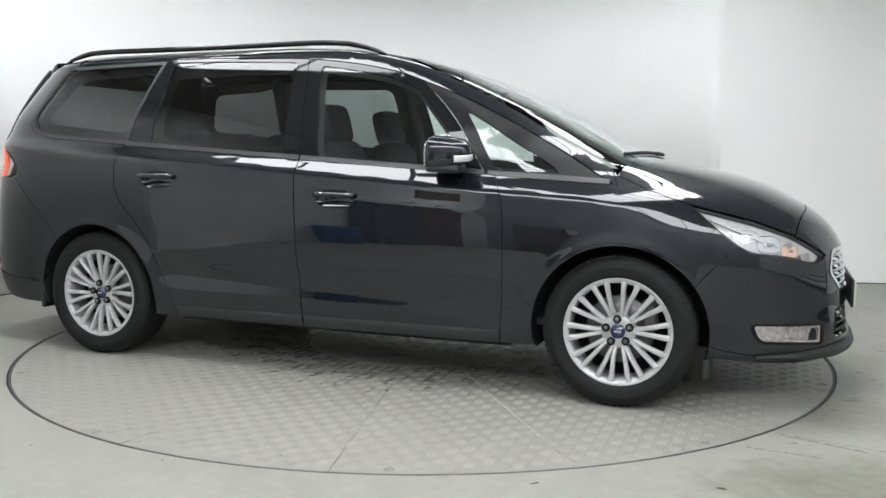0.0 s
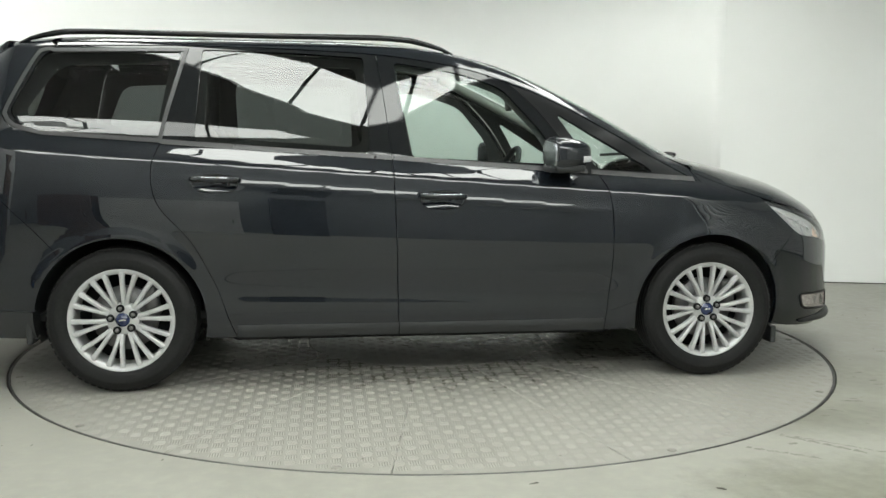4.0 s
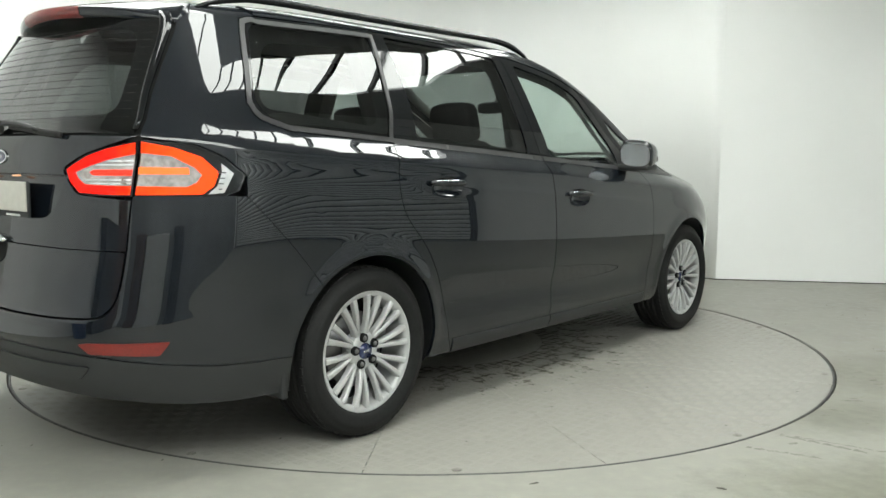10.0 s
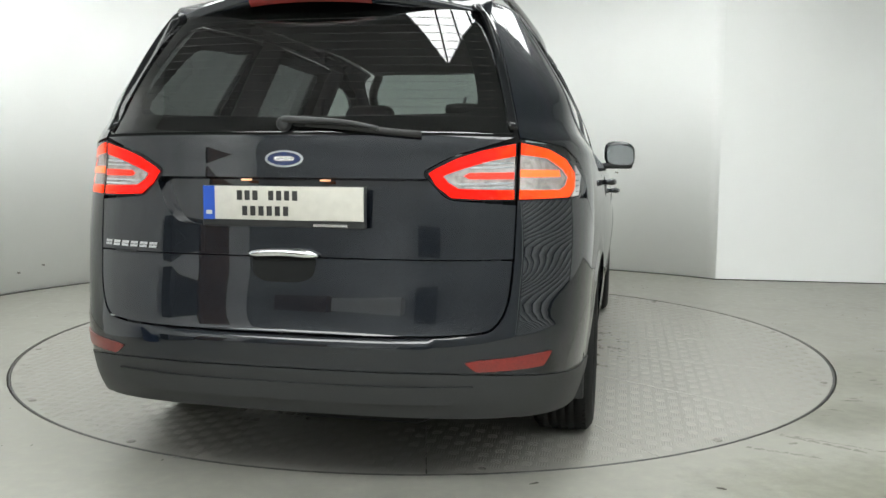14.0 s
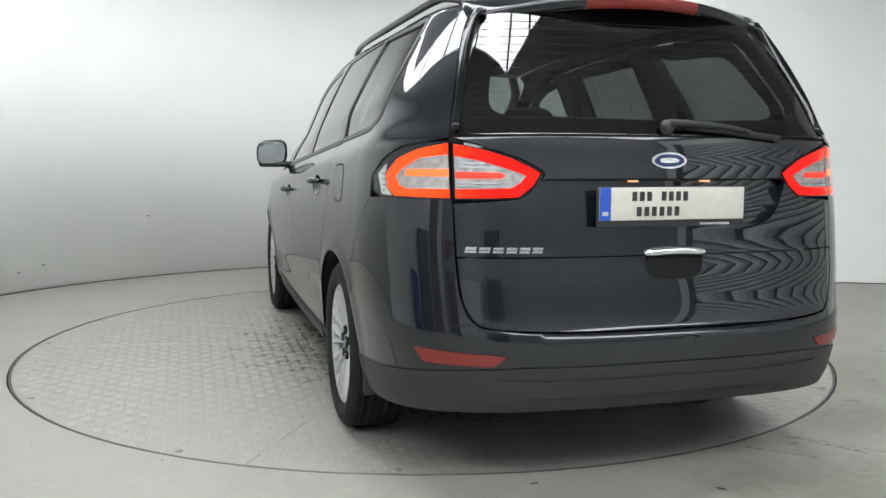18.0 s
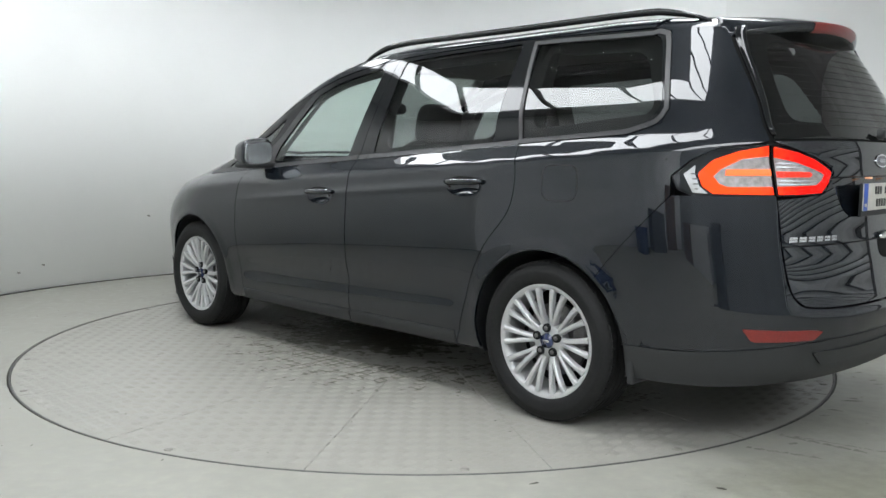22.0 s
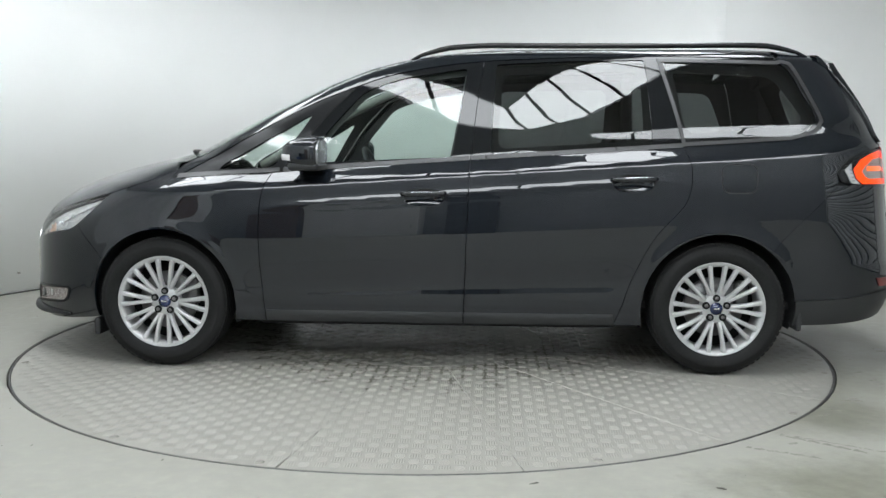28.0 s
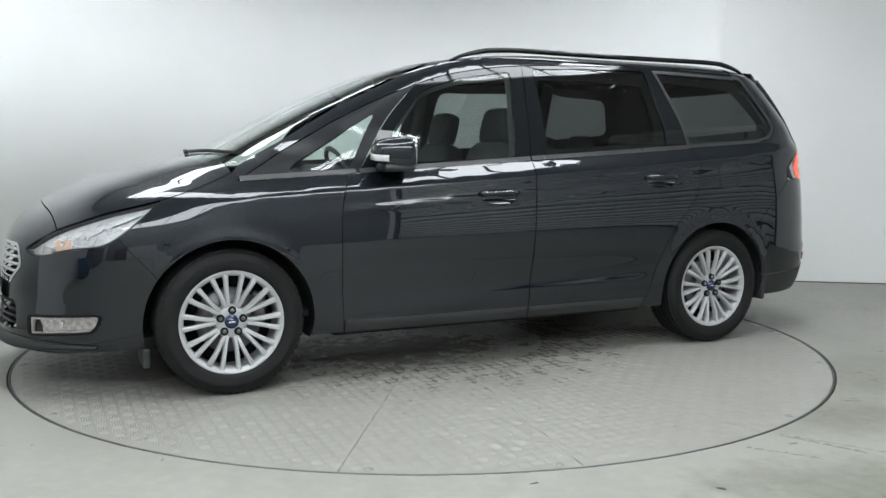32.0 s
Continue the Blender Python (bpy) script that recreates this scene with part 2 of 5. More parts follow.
def spline(pts, step=0.02):
    """A smooth line through the points, in short steps (Catmull-Rom)."""
    p = np.array(pts, float)
    if len(p) == 2:
        n = max(1, int(np.ceil(np.linalg.norm(p[1] - p[0]) / step)))
        return p[0] + (p[1] - p[0]) * np.linspace(0, 1, n + 1)[:, None]
    q = np.vstack([2 * p[0] - p[1], p, 2 * p[-1] - p[-2]])
    out = []
    for i in range(1, len(q) - 2):
        n = max(1, int(np.ceil(np.linalg.norm(q[i + 1] - q[i]) / step)))
        t = np.linspace(0, 1, n, endpoint=False)[:, None]
        a, b, c, d = q[i - 1], q[i], q[i + 1], q[i + 2]
        out.append(0.5 * (2 * b + (c - a) * t + (2 * a - 5 * b + 4 * c - d) * t ** 2 + (3 * b - a - 3 * c + d) * t ** 3))
    return np.vstack(out + [p[-1:]])


def pchip(xs, ys):
    """A smooth curve through table values with no overshoot."""
    xs, ys = np.array(xs, float), np.array(ys, float)
    h, dl = np.diff(xs), np.diff(ys) / np.diff(xs)
    m = np.zeros(len(xs))
    m[0], m[-1] = dl[0], dl[-1]
    for i in range(1, len(xs) - 1):
        if dl[i - 1] * dl[i] > 0:
            w1, w2 = 2 * h[i] + h[i - 1], h[i] + 2 * h[i - 1]
            m[i] = (w1 + w2) / (w1 / dl[i - 1] + w2 / dl[i])

    def f(x):
        x = np.clip(np.asarray(x, float), xs[0], xs[-1])
        i = np.clip(np.searchsorted(xs, x) - 1, 0, len(h) - 1)
        t = (x - xs[i]) / h[i]
        return ((1 + 2 * t) * (1 - t) ** 2 * ys[i] + t * (1 - t) ** 2 * h[i] * m[i]
                + t * t * (3 - 2 * t) * ys[i + 1] + t * t * (t - 1) * h[i] * m[i + 1])
    return f


def smooth01(a, b, x):
    t = np.clip((x - a) / (b - a), 0, 1)
    return t * t * (3 - 2 * t)


def inside(poly, q):
    """Which points q lie in the polygon."""
    x, y = q[:, 0], q[:, 1]
    ok = np.zeros(len(q), bool)
    a, b = poly, np.roll(poly, -1, 0)
    for (x0, y0), (x1, y1) in zip(a, b):
        if y0 == y1:
            continue
        hit = ((y0 > y) != (y1 > y)) & (x < (x1 - x0) * (y - y0) / (y1 - y0) + x0)
        ok ^= hit
    return ok


def inset(poly, d):
    """The polygon shrunk by d (grown where d is negative)."""
    p = np.array(poly, float)
    keep = np.linalg.norm(p - np.roll(p, 1, 0), axis=1) > 1e-5
    p = p[keep]
    area = 0.5 * np.sum(p[:, 0] * np.roll(p[:, 1], -1) - np.roll(p[:, 0], -1) * p[:, 1])
    e = np.roll(p, -1, 0) - p
    e /= np.linalg.norm(e, axis=1)[:, None]
    n = np.stack([-e[:, 1], e[:, 0]], 1) * np.sign(area)
    n2 = n + np.roll(n, 1, 0)
    ln = np.linalg.norm(n2, axis=1)[:, None]
    n2 = n2 / np.maximum(ln, 0.5)
    k = 1 / np.maximum(np.sum(n2 * n, 1), 0.5)[:, None]
    return p + n2 * d * np.minimum(k, 1.6)


def round_poly(pts, radius, seg=5):
    """A polygon whose corners are rounded; radius: one, or one a corner."""
    p = np.array(pts, float)
    n = len(p)
    rad = radius if isinstance(radius, (list, tuple)) else [radius] * n
    out = []
    for i in range(n):
        a, b, c = p[i - 1], p[i], p[(i + 1) % n]
        u, v = (a - b), (c - b)
        lu, lv = np.linalg.norm(u), np.linalg.norm(v)
        r = min(rad[i], 0.45 * lu, 0.45 * lv)
        s, e = b + u / lu * r, b + v / lv * r
        for t in np.linspace(0, 1, seg + 1):
            out.append((1 - t) ** 2 * s + 2 * t * (1 - t) * b + t * t * e)
    return np.array(out)


def dense(poly, step):
    """The closed polygon with extra points on its long edges."""
    out = []
    p = np.array(poly, float)
    for a, b in zip(p, np.roll(p, -1, 0)):
        n = max(1, int(np.ceil(np.linalg.norm(b - a) / step)))
        out.append(a + (b - a) * np.linspace(0, 1, n, endpoint=False)[:, None])
    return np.vstack(out)
# ---------------------------------------------------------------- the car's skin as one smooth form
# x forward from mid wheelbase, y to the left, z up from the ground
nose_x = pchip((.12, .20, .27, .45, .60, .70, .78, .84, .90, .96, 1.02, 1.07, 1.105, 1.135, 1.20, 1.30, 1.40, 1.50, 1.58, 1.63, 1.67, 1.70),
               (2.24, 2.37, 2.41, 2.390, 2.380, 2.355, 2.305, 2.24, 2.14, 2.02, 1.84, 1.63, 1.470, 1.380, 1.232, 1.040, .830, .610, .392, .18, -.15, -.75))
nose_a = pchip((.12, .70, .78, .84, .90, .95, .985, 1.03, 1.12, 1.20, 1.30, 1.40, 1.50, 1.58, 1.63, 1.67, 1.70),
               (1.35, 1.35, 1.33, 1.29, 1.22, 1.12, .98, .83, .72, .69, .62, .50, .32, .10, -.12, -.52, -1.05))
tail_x = pchip((.12, .25, .35, .50, .550, .562, .590, .70, .80, .95, 1.08, 1.174, 1.196, 1.30, 1.45, 1.58, 1.63, 1.67, 1.70),
               (-2.28, -2.40, -2.46, -2.486, -2.484, -2.475, -2.467, -2.450, -2.434, -2.42, -2.402, -2.388, -2.376, -2.318, -2.235, -2.155, -2.12, -1.95, -1.3))
tail_a = pchip((.12, .70, 1.08, 1.20, 1.30, 1.60, 1.65, 1.70), (-1.72, -1.72, -1.65, -1.68, -1.69, -1.65, -1.42, -1.1))
half_w = pchip((.12, .22, .30, .45, .60, .72, .85, .95, .988, 1.005, 1.020, 1.045, 1.072, 1.10, 1.20, 1.30, 1.40, 1.50, 1.58, 1.62, 1.65, 1.67, 1.685, 1.695, 1.70),
               (.80, .885, .915, .935, .950, .957, .953, .943, .9385, .933, .923, .902, .880, .866, .835, .795, .752, .705, .660, .630, .590, .530, .43, .28, .05))
P_NOSE, P_TAIL = 2.5, 3.1
HUB_X, HUB_Z, ARCH_R = 1.4245, 0.335, 0.385


def belt(x):
    """Height of the lower edge of the side glass."""
    return 1.072 - 0.065 * np.asarray(x, float)


def skin(x, y, z):
    """Below 1 inside the car's outer form, above 1 outside."""
    drop = -0.065 * np.clip(x, -2.3, 1.4) * smooth01(.45, .85, z) * (1 - smooth01(1.22, 1.6, z))
    w = half_w(z - drop)
    w = w - 0.016 * (np.clip(x, -1.8, 1.6) / 1.4) ** 2 * (1 - smooth01(1.1, 1.3, z))
    mid = smooth01(-1.15, -.85, x) * (1 - smooth01(.75, 1.05, x))
    w = w - 0.014 * np.exp(-((z - .46 + .03 * x) / .075) ** 2) * mid
    w = w - 0.006 * np.exp(-((z - .315) / .012) ** 2) * mid
    w = w + 0.0038 * np.exp(-((z - .905 + .0736 * x) / .018) ** 2) * smooth01(-1.25, -.95, x) * (1 - smooth01(.55, 1.05, x))
    for hx in (HUB_X, -HUB_X):
        r = np.hypot(x - hx, z - HUB_Z)
        w = w + 0.008 * np.exp(-((r - ARCH_R - .005) / .04) ** 2) * smooth01(.2, .4, z)
    w = w - 0.022 * (np.clip(x, -.7, .8) + .7) ** 2 * smooth01(1.06, 1.25, z)
    f, a, r, b = nose_x(z), nose_a(z), tail_x(z), tail_a(z)
    sf = np.clip((x - a) / (f - a), 0, 9)
    sr = np.clip((b - x) / (b - r), 0, 9)
    q = np.abs(y) / w
    pn = P_NOSE + .8 * smooth01(1.08, 1.22, z)
    g = np.where(sf > 0, sf ** pn + q ** pn, np.where(sr > 0, sr ** P_TAIL + q ** P_TAIL, q ** 2.5))
    return np.where(z > 1.7, 5.0, g)


def cast(o, d, reach):
    """Meets rays from inside points o along d with the skin, at most reach away."""
    lo, hi = np.zeros(len(o)), np.full(len(o), float(reach))
    for _ in range(34):
        m = 0.5 * (lo + hi)
        p = o + d * m[:, None]
        out = skin(p[:, 0], p[:, 1], p[:, 2]) > 1
        hi, lo = np.where(out, m, hi), np.where(out, lo, m)
    return o + d * (0.5 * (lo + hi))[:, None]


def normals(p):
    e = 2e-3
    g = np.stack([skin(p[:, 0] + e * i, p[:, 1] + e * j, p[:, 2] + e * k) - skin(p[:, 0] - e * i, p[:, 1] - e * j, p[:, 2] - e * k)
                  for i, j, k in ((1, 0, 0), (0, 1, 0), (0, 0, 1))], 1)
    g = np.where(np.isfinite(g), g, 0)
    return g / np.maximum(np.linalg.norm(g, axis=1), 1e-9)[:, None]


# the ways to lay flat outlines on the skin: side (x, z), top (x, y), nose and tail (turn, z)
def on_side(q, s=1):
    q = np.asarray(q, float)
    o = np.stack([q[:, 0], np.zeros(len(q)), q[:, 1]], 1)
    return cast(o, np.tile((0.0, s, 0.0), (len(q), 1)), 1.2)


def on_top(q, s=1):
    q = np.asarray(q, float)
    o = np.stack([q[:, 0], q[:, 1] * s, np.full(len(q), .72)], 1)
    return cast(o, np.tile((0.0, 0.0, 1.0), (len(q), 1)), 1.1)


NOSE_C, TAIL_C = 0.9, -1.0


def on_nose(q, s=1):
    q = np.asarray(q, float)
    o = np.stack([np.full(len(q), NOSE_C), np.zeros(len(q)), q[:, 1]], 1)
    return cast(o, np.stack([np.cos(q[:, 0]), s * np.sin(q[:, 0]), 0 * q[:, 0]], 1), 2.2)


def on_tail(q, s=1):
    q = np.asarray(q, float)
    o = np.stack([np.full(len(q), TAIL_C), np.zeros(len(q)), q[:, 1]], 1)
    return cast(o, np.stack([-np.cos(q[:, 0]), s * np.sin(q[:, 0]), 0 * q[:, 0]], 1), 2.2)


def from_back(q):
    """Points given as (y, z) seen from behind."""
    q = np.asarray(q, float)
    o = np.stack([np.full(len(q), TAIL_C), q[:, 0], q[:, 1]], 1)
    return cast(o, np.tile((-1.0, 0.0, 0.0), (len(q), 1)), 2.2)


def from_front(q, x0=-.6):
    q = np.asarray(q, float)
    o = np.stack([np.full(len(q), x0), q[:, 0], q[:, 1]], 1)
    return cast(o, np.tile((1.0, 0.0, 0.0), (len(q), 1)), 3.4)


def to_nose(p):
    return np.stack([np.arctan2(p[:, 1], p[:, 0] - NOSE_C), p[:, 2]], 1)


def to_tail(p):
    return np.stack([np.arctan2(p[:, 1], TAIL_C - p[:, 0]), p[:, 2]], 1)


def to_side(p):
    return p[:, [0, 2]]


def to_top(p):
    return p[:, [0, 1]]


def front_flat(q, s=1):
    p = from_front(q)
    p[:, 1] *= s
    return p


def back_flat(q, s=1):
    p = from_back(q)
    p[:, 1] *= s
    return p


def panel(name, outline, lay, mat, parent, s=1, label="", holes=(), gap=0.0025, step=0.03, edge=0.012, flange=0.014, lift=0.0):
    """A sheet of the skin inside a flat outline, with its rim turned inwards. s = -1 mirrors it to the right side."""
    loops = [dense(inset(outline, gap), edge)] + [dense(inset(h, -gap), edge) for h in holes]
    lo, hi = loops[0].min(0), loops[0].max(0)
    gx, gy = np.meshgrid(np.arange(lo[0] + step / 2, hi[0], step), np.arange(lo[1] + step / 2, hi[1], step))
    grid = np.stack([gx.ravel(), gy.ravel()], 1)
    ok = inside(loops[0], grid)
    for h in loops[1:]:
        ok &= ~inside(h, grid)
    for lp in loops:
        for k in range(0, len(grid), 4000):
            dd = np.min(np.linalg.norm(grid[k:k + 4000, None] - lp[None], axis=2), 1)
            ok[k:k + 4000] &= dd > step * 0.35
    grid = grid[ok]
    pts, edges, n = [], [], 0
    for lp in loops:
        m = len(lp)
        edges += [(n + i, n + (i + 1) % m) for i in range(m)]
        pts.append(lp)
        n += m
    pts = np.vstack(pts + [grid])
    vs, _, fs, _, _, _ = delaunay_2d_cdt([Vector(p) for p in pts], edges, [], 0, 1e-7)
    q = np.array([tuple(v) for v in vs])
    f = np.array([t for t in fs if len(t) == 3])
    c = q[f].mean(1)
    ok = inside(loops[0], c)
    for h in loops[1:]:
        ok &= ~inside(h, c)
    f = f[ok]
    p = lay(q, s)
    nrm = normals(p)
    p = p + nrm * lift
    u, v = p[f[:, 1]] - p[f[:, 0]], p[f[:, 2]] - p[f[:, 0]]
    flip = np.sum(np.cross(u, v) * nrm[f[:, 0]], 1) < 0
    f[flip] = f[flip][:, ::-1]
    count = {}
    for t in f:
        for i in range(3):
            a, b = int(t[i]), int(t[(i + 1) % 3])
            count[(a, b)] = 1
    rim = [e for e in count if (e[1], e[0]) not in count]
    faces = [tuple(int(i) for i in t) for t in f]
    vn = nrm
    if flange:
        used = sorted({i for e in rim for i in e})
        # two extra rings: a rounded lip and the turned-in rim
        base = len(p)
        idx = {i: base + k for k, i in enumerate(used)}
        idx2 = {i: base + len(used) + k for k, i in enumerate(used)}
        p = np.vstack([p, p[used] - nrm[used] * 0.0, p[used] - nrm[used] * flange])
        vn = np.vstack([nrm, nrm[used], nrm[used]])
        for a, b in rim:
            faces.append((idx[b], idx[a], idx2[a], idx2[b]))
    me = bpy.data.meshes.new(name)
    me.from_pydata([tuple(v) for v in p], [], faces)
    me.update()
    ob = part_mesh(name, me, mat, parent, label)
    nf = len(f)
    sn = np.zeros((len(me.loops), 3))
    li = np.zeros(len(me.loops), np.int32)
    me.loops.foreach_get("vertex_index", li)
    sn[:] = vn[li]
    fn = np.zeros(len(me.polygons) * 3)
    me.polygons.foreach_get("normal", fn)
    fn = fn.reshape(-1, 3)
    for pl in me.polygons[nf:]:
        for k in pl.loop_indices:
            sn[k] = fn[pl.index]
    me.normals_split_custom_set([tuple(v) for v in sn])
    return ob
# ---------------------------------------------------------------- the room
WALL_R, WALL_H = 3.66, 3.45


def arc_wall(name, r, a0, a1, h, thick, mat, label):
    bm = bmesh.new()
    n = 96
    rows = []
    for k in range(n + 1):
        a = radians(a0 + (a1 - a0) * k / n)
        c, s = math.cos(a), math.sin(a)
        rows.append([bm.verts.new((q * c, q * s, z)) for q, z in ((r, -0.05), (r, h), (r + thick, h), (r + thick, -0.05))])
    for a, b in zip(rows, rows[1:]):
        for i in range(4):
            bm.faces.new((a[i], a[(i + 1) % 4], b[(i + 1) % 4], b[i]))
    bm.faces.new(rows[0])
    bm.faces.new(rows[-1][::-1])
    bmesh.ops.recalc_face_normals(bm, faces=bm.faces)
    ob = part(name, bm, mat)
    m = ob.data
    for p in m.polygons:
        p.use_smooth = abs(p.normal.z) < 0.5 and p.area < 1
    return tagged(ob, label, "wall", kind="structure")


def flat_wall(name, p, q, h, thick, mat, label, z0=-0.05):
    p, q = Vector((*p, 0)), Vector((*q, 0))
    d = (q - p).normalized()
    n = Vector((-d.y, d.x, 0))
    bm = bmesh.new()
    base = [p, q, q + n * thick, p + n * thick]
    lo = [bm.verts.new((v.x, v.y, z0)) for v in base]
    hi = [bm.verts.new((v.x, v.y, h)) for v in base]
    bm.faces.new(lo[::-1])
    bm.faces.new(hi)
    for i in range(4):
        bm.faces.new((lo[i], lo[(i + 1) % 4], hi[(i + 1) % 4], hi[i]))
    bmesh.ops.recalc_face_normals(bm, faces=bm.faces)
    return tagged(part(name, bm, mat, smooth=False), label, "wall", kind="structure")


CORNER = (2.62, 2.556)
arc_wall("wall_curved", WALL_R, 44.3, 205.0, WALL_H, 0.12, WALL, "white painted curved studio wall round the turntable")
flat_wall("wall_right", (5.4, 2.06), CORNER, WALL_H, -0.12, WALL, "white painted flat studio wall panel")
flat_wall("wall_east", (5.4, -6.7), (5.4, 2.06), WALL_H, -0.12, WALL, "white painted side wall of the studio")
shutter = new("roller_shutter")
tagged(shutter, "closed grey roller shutter of ribbed slats in the side wall", "shutter", kind="structure")
slat0 = None
for k in range(28):
    here = pose(5.37, -3.5, .05 + k * .1)
    if slat0 is None:
        bm = bmesh.new()
        rows = []
        for z, d in ((.0, 0), (.008, -.018), (.03, -.030), (.055, -.030), (.075, -.018), (.082, 0)):
            rows.append([bm.verts.new((d, yy, z)) for yy in (-2.9, 2.9)])
        for p, q in zip(rows, rows[1:]):
            bm.faces.new((p[0], p[1], q[1], q[0]))
        bmesh.ops.recalc_face_normals(bm, faces=bm.faces)
        slat0 = part("slat", bm, SLAT, shutter, smooth=False)
        slat0.matrix_basis = here
    else:
        share(slat0, here)
part("sheet", boxed(5.385, -3.5, 1.43, .02, 5.8, 2.84), CHARCOAL, shutter, smooth=False)
for yy in (-6.44, -.56):
    part("guide_rail", boxed(5.35, yy, 1.45, .10, .08, 2.9, .004), CHARCOAL, shutter, "dark steel guide rail", smooth=False)
flat_wall("wall_west", (-3.32, -1.55), (-3.9, -6.7), WALL_H, -0.12, SIDEWALL, "grey painted side wall of the studio")
flat_wall("wall_back", (-3.9, -6.7), (5.4, -6.7), WALL_H, -0.12, BACKWALL, "dull grey rear wall of the studio")

# thin dark joint where the walls meet the floor
arc_wall("baseboard_curved", WALL_R - .004, 44.3, 205.0, 0.008, 0.004, SEAL, "thin dark joint between wall and floor")
flat_wall("baseboard_right", (5.4, 2.055), (CORNER[0] - .003, CORNER[1] - .004), .008, -.004, SEAL, "thin dark joint between wall and floor")

# floor with a round pit for the turntable
bm = bmesh.new()
n = 192
ring = [bm.verts.new((2.277 * math.cos(2 * math.pi * k / n), 2.277 * math.sin(2 * math.pi * k / n), 0)) for k in range(n)]
low = [bm.verts.new((v.co.x, v.co.y, -0.09)) for v in ring]
outer = []
for k in range(n):
    a = 2 * math.pi * k / n
    c, s = math.cos(a), math.sin(a)
    t = min((5.5 / c) if c > 1e-6 else (-4.2 / c if c < -1e-6 else 1e9), (4.2 / s) if s > 1e-6 else (-6.9 / s if s < -1e-6 else 1e9))
    outer.append(bm.verts.new((t * c, t * s, 0)))
for k in range(n):
    j = (k + 1) % n
    bm.faces.new((ring[k], outer[k], outer[j], ring[j]))
    bm.faces.new((ring[k], ring[j], low[j], low[k]))
bm.faces.new(low)
for p in ((5.5, 4.2), (-4.2, 4.2), (-4.2, -6.9), (5.5, -6.9)):
    v = bm.verts.new((*p, 0))
    near = sorted(outer, key=lambda o: (o.co - v.co).length)[:2]
    bm.faces.new((v, near[0], near[1]))
bmesh.ops.recalc_face_normals(bm, faces=bm.faces)
tagged(part("floor", bm, FLOOR, smooth=False), "pale grey painted concrete floor with scuffs and dirt", "floor", kind="structure")

# ceiling: bent bands of skylight round the turntable, their point towards the near side, with unseen fill panels added
# by the far wall and over the room behind
CEIL = WALL_H
RING_OUT = [(-2.25, 1.45), (-2.90, -0.25), (0.30, -3.25), (2.50, 0.00), (2.10, 1.45)]
RING_W = 0.62
BARS = (3, 4, 7, 3)                             # panes along each band
# two added light panels, no known skylight at either place
BACK_FILL = [(-1.8, 1.60), (1.7, 1.60), (1.7, 2.00), (-1.8, 2.00)]
REAR_FILL = [(-3.5, -6.55), (5.1, -6.55), (5.1, -4.85), (-3.5, -4.85)]


def slab(bm, quad, z, h):
    lo = [bm.verts.new((v[0], v[1], z)) for v in quad]
    hi = [bm.verts.new((v[0], v[1], z + h)) for v in quad]
    bm.faces.new(lo)
    bm.faces.new(hi)
    for e in range(len(quad)):
        bm.faces.new((lo[e], lo[(e + 1) % len(quad)], hi[(e + 1) % len(quad)], hi[e]))
    bmesh.ops.recalc_face_normals(bm, faces=bm.faces)
    return bm


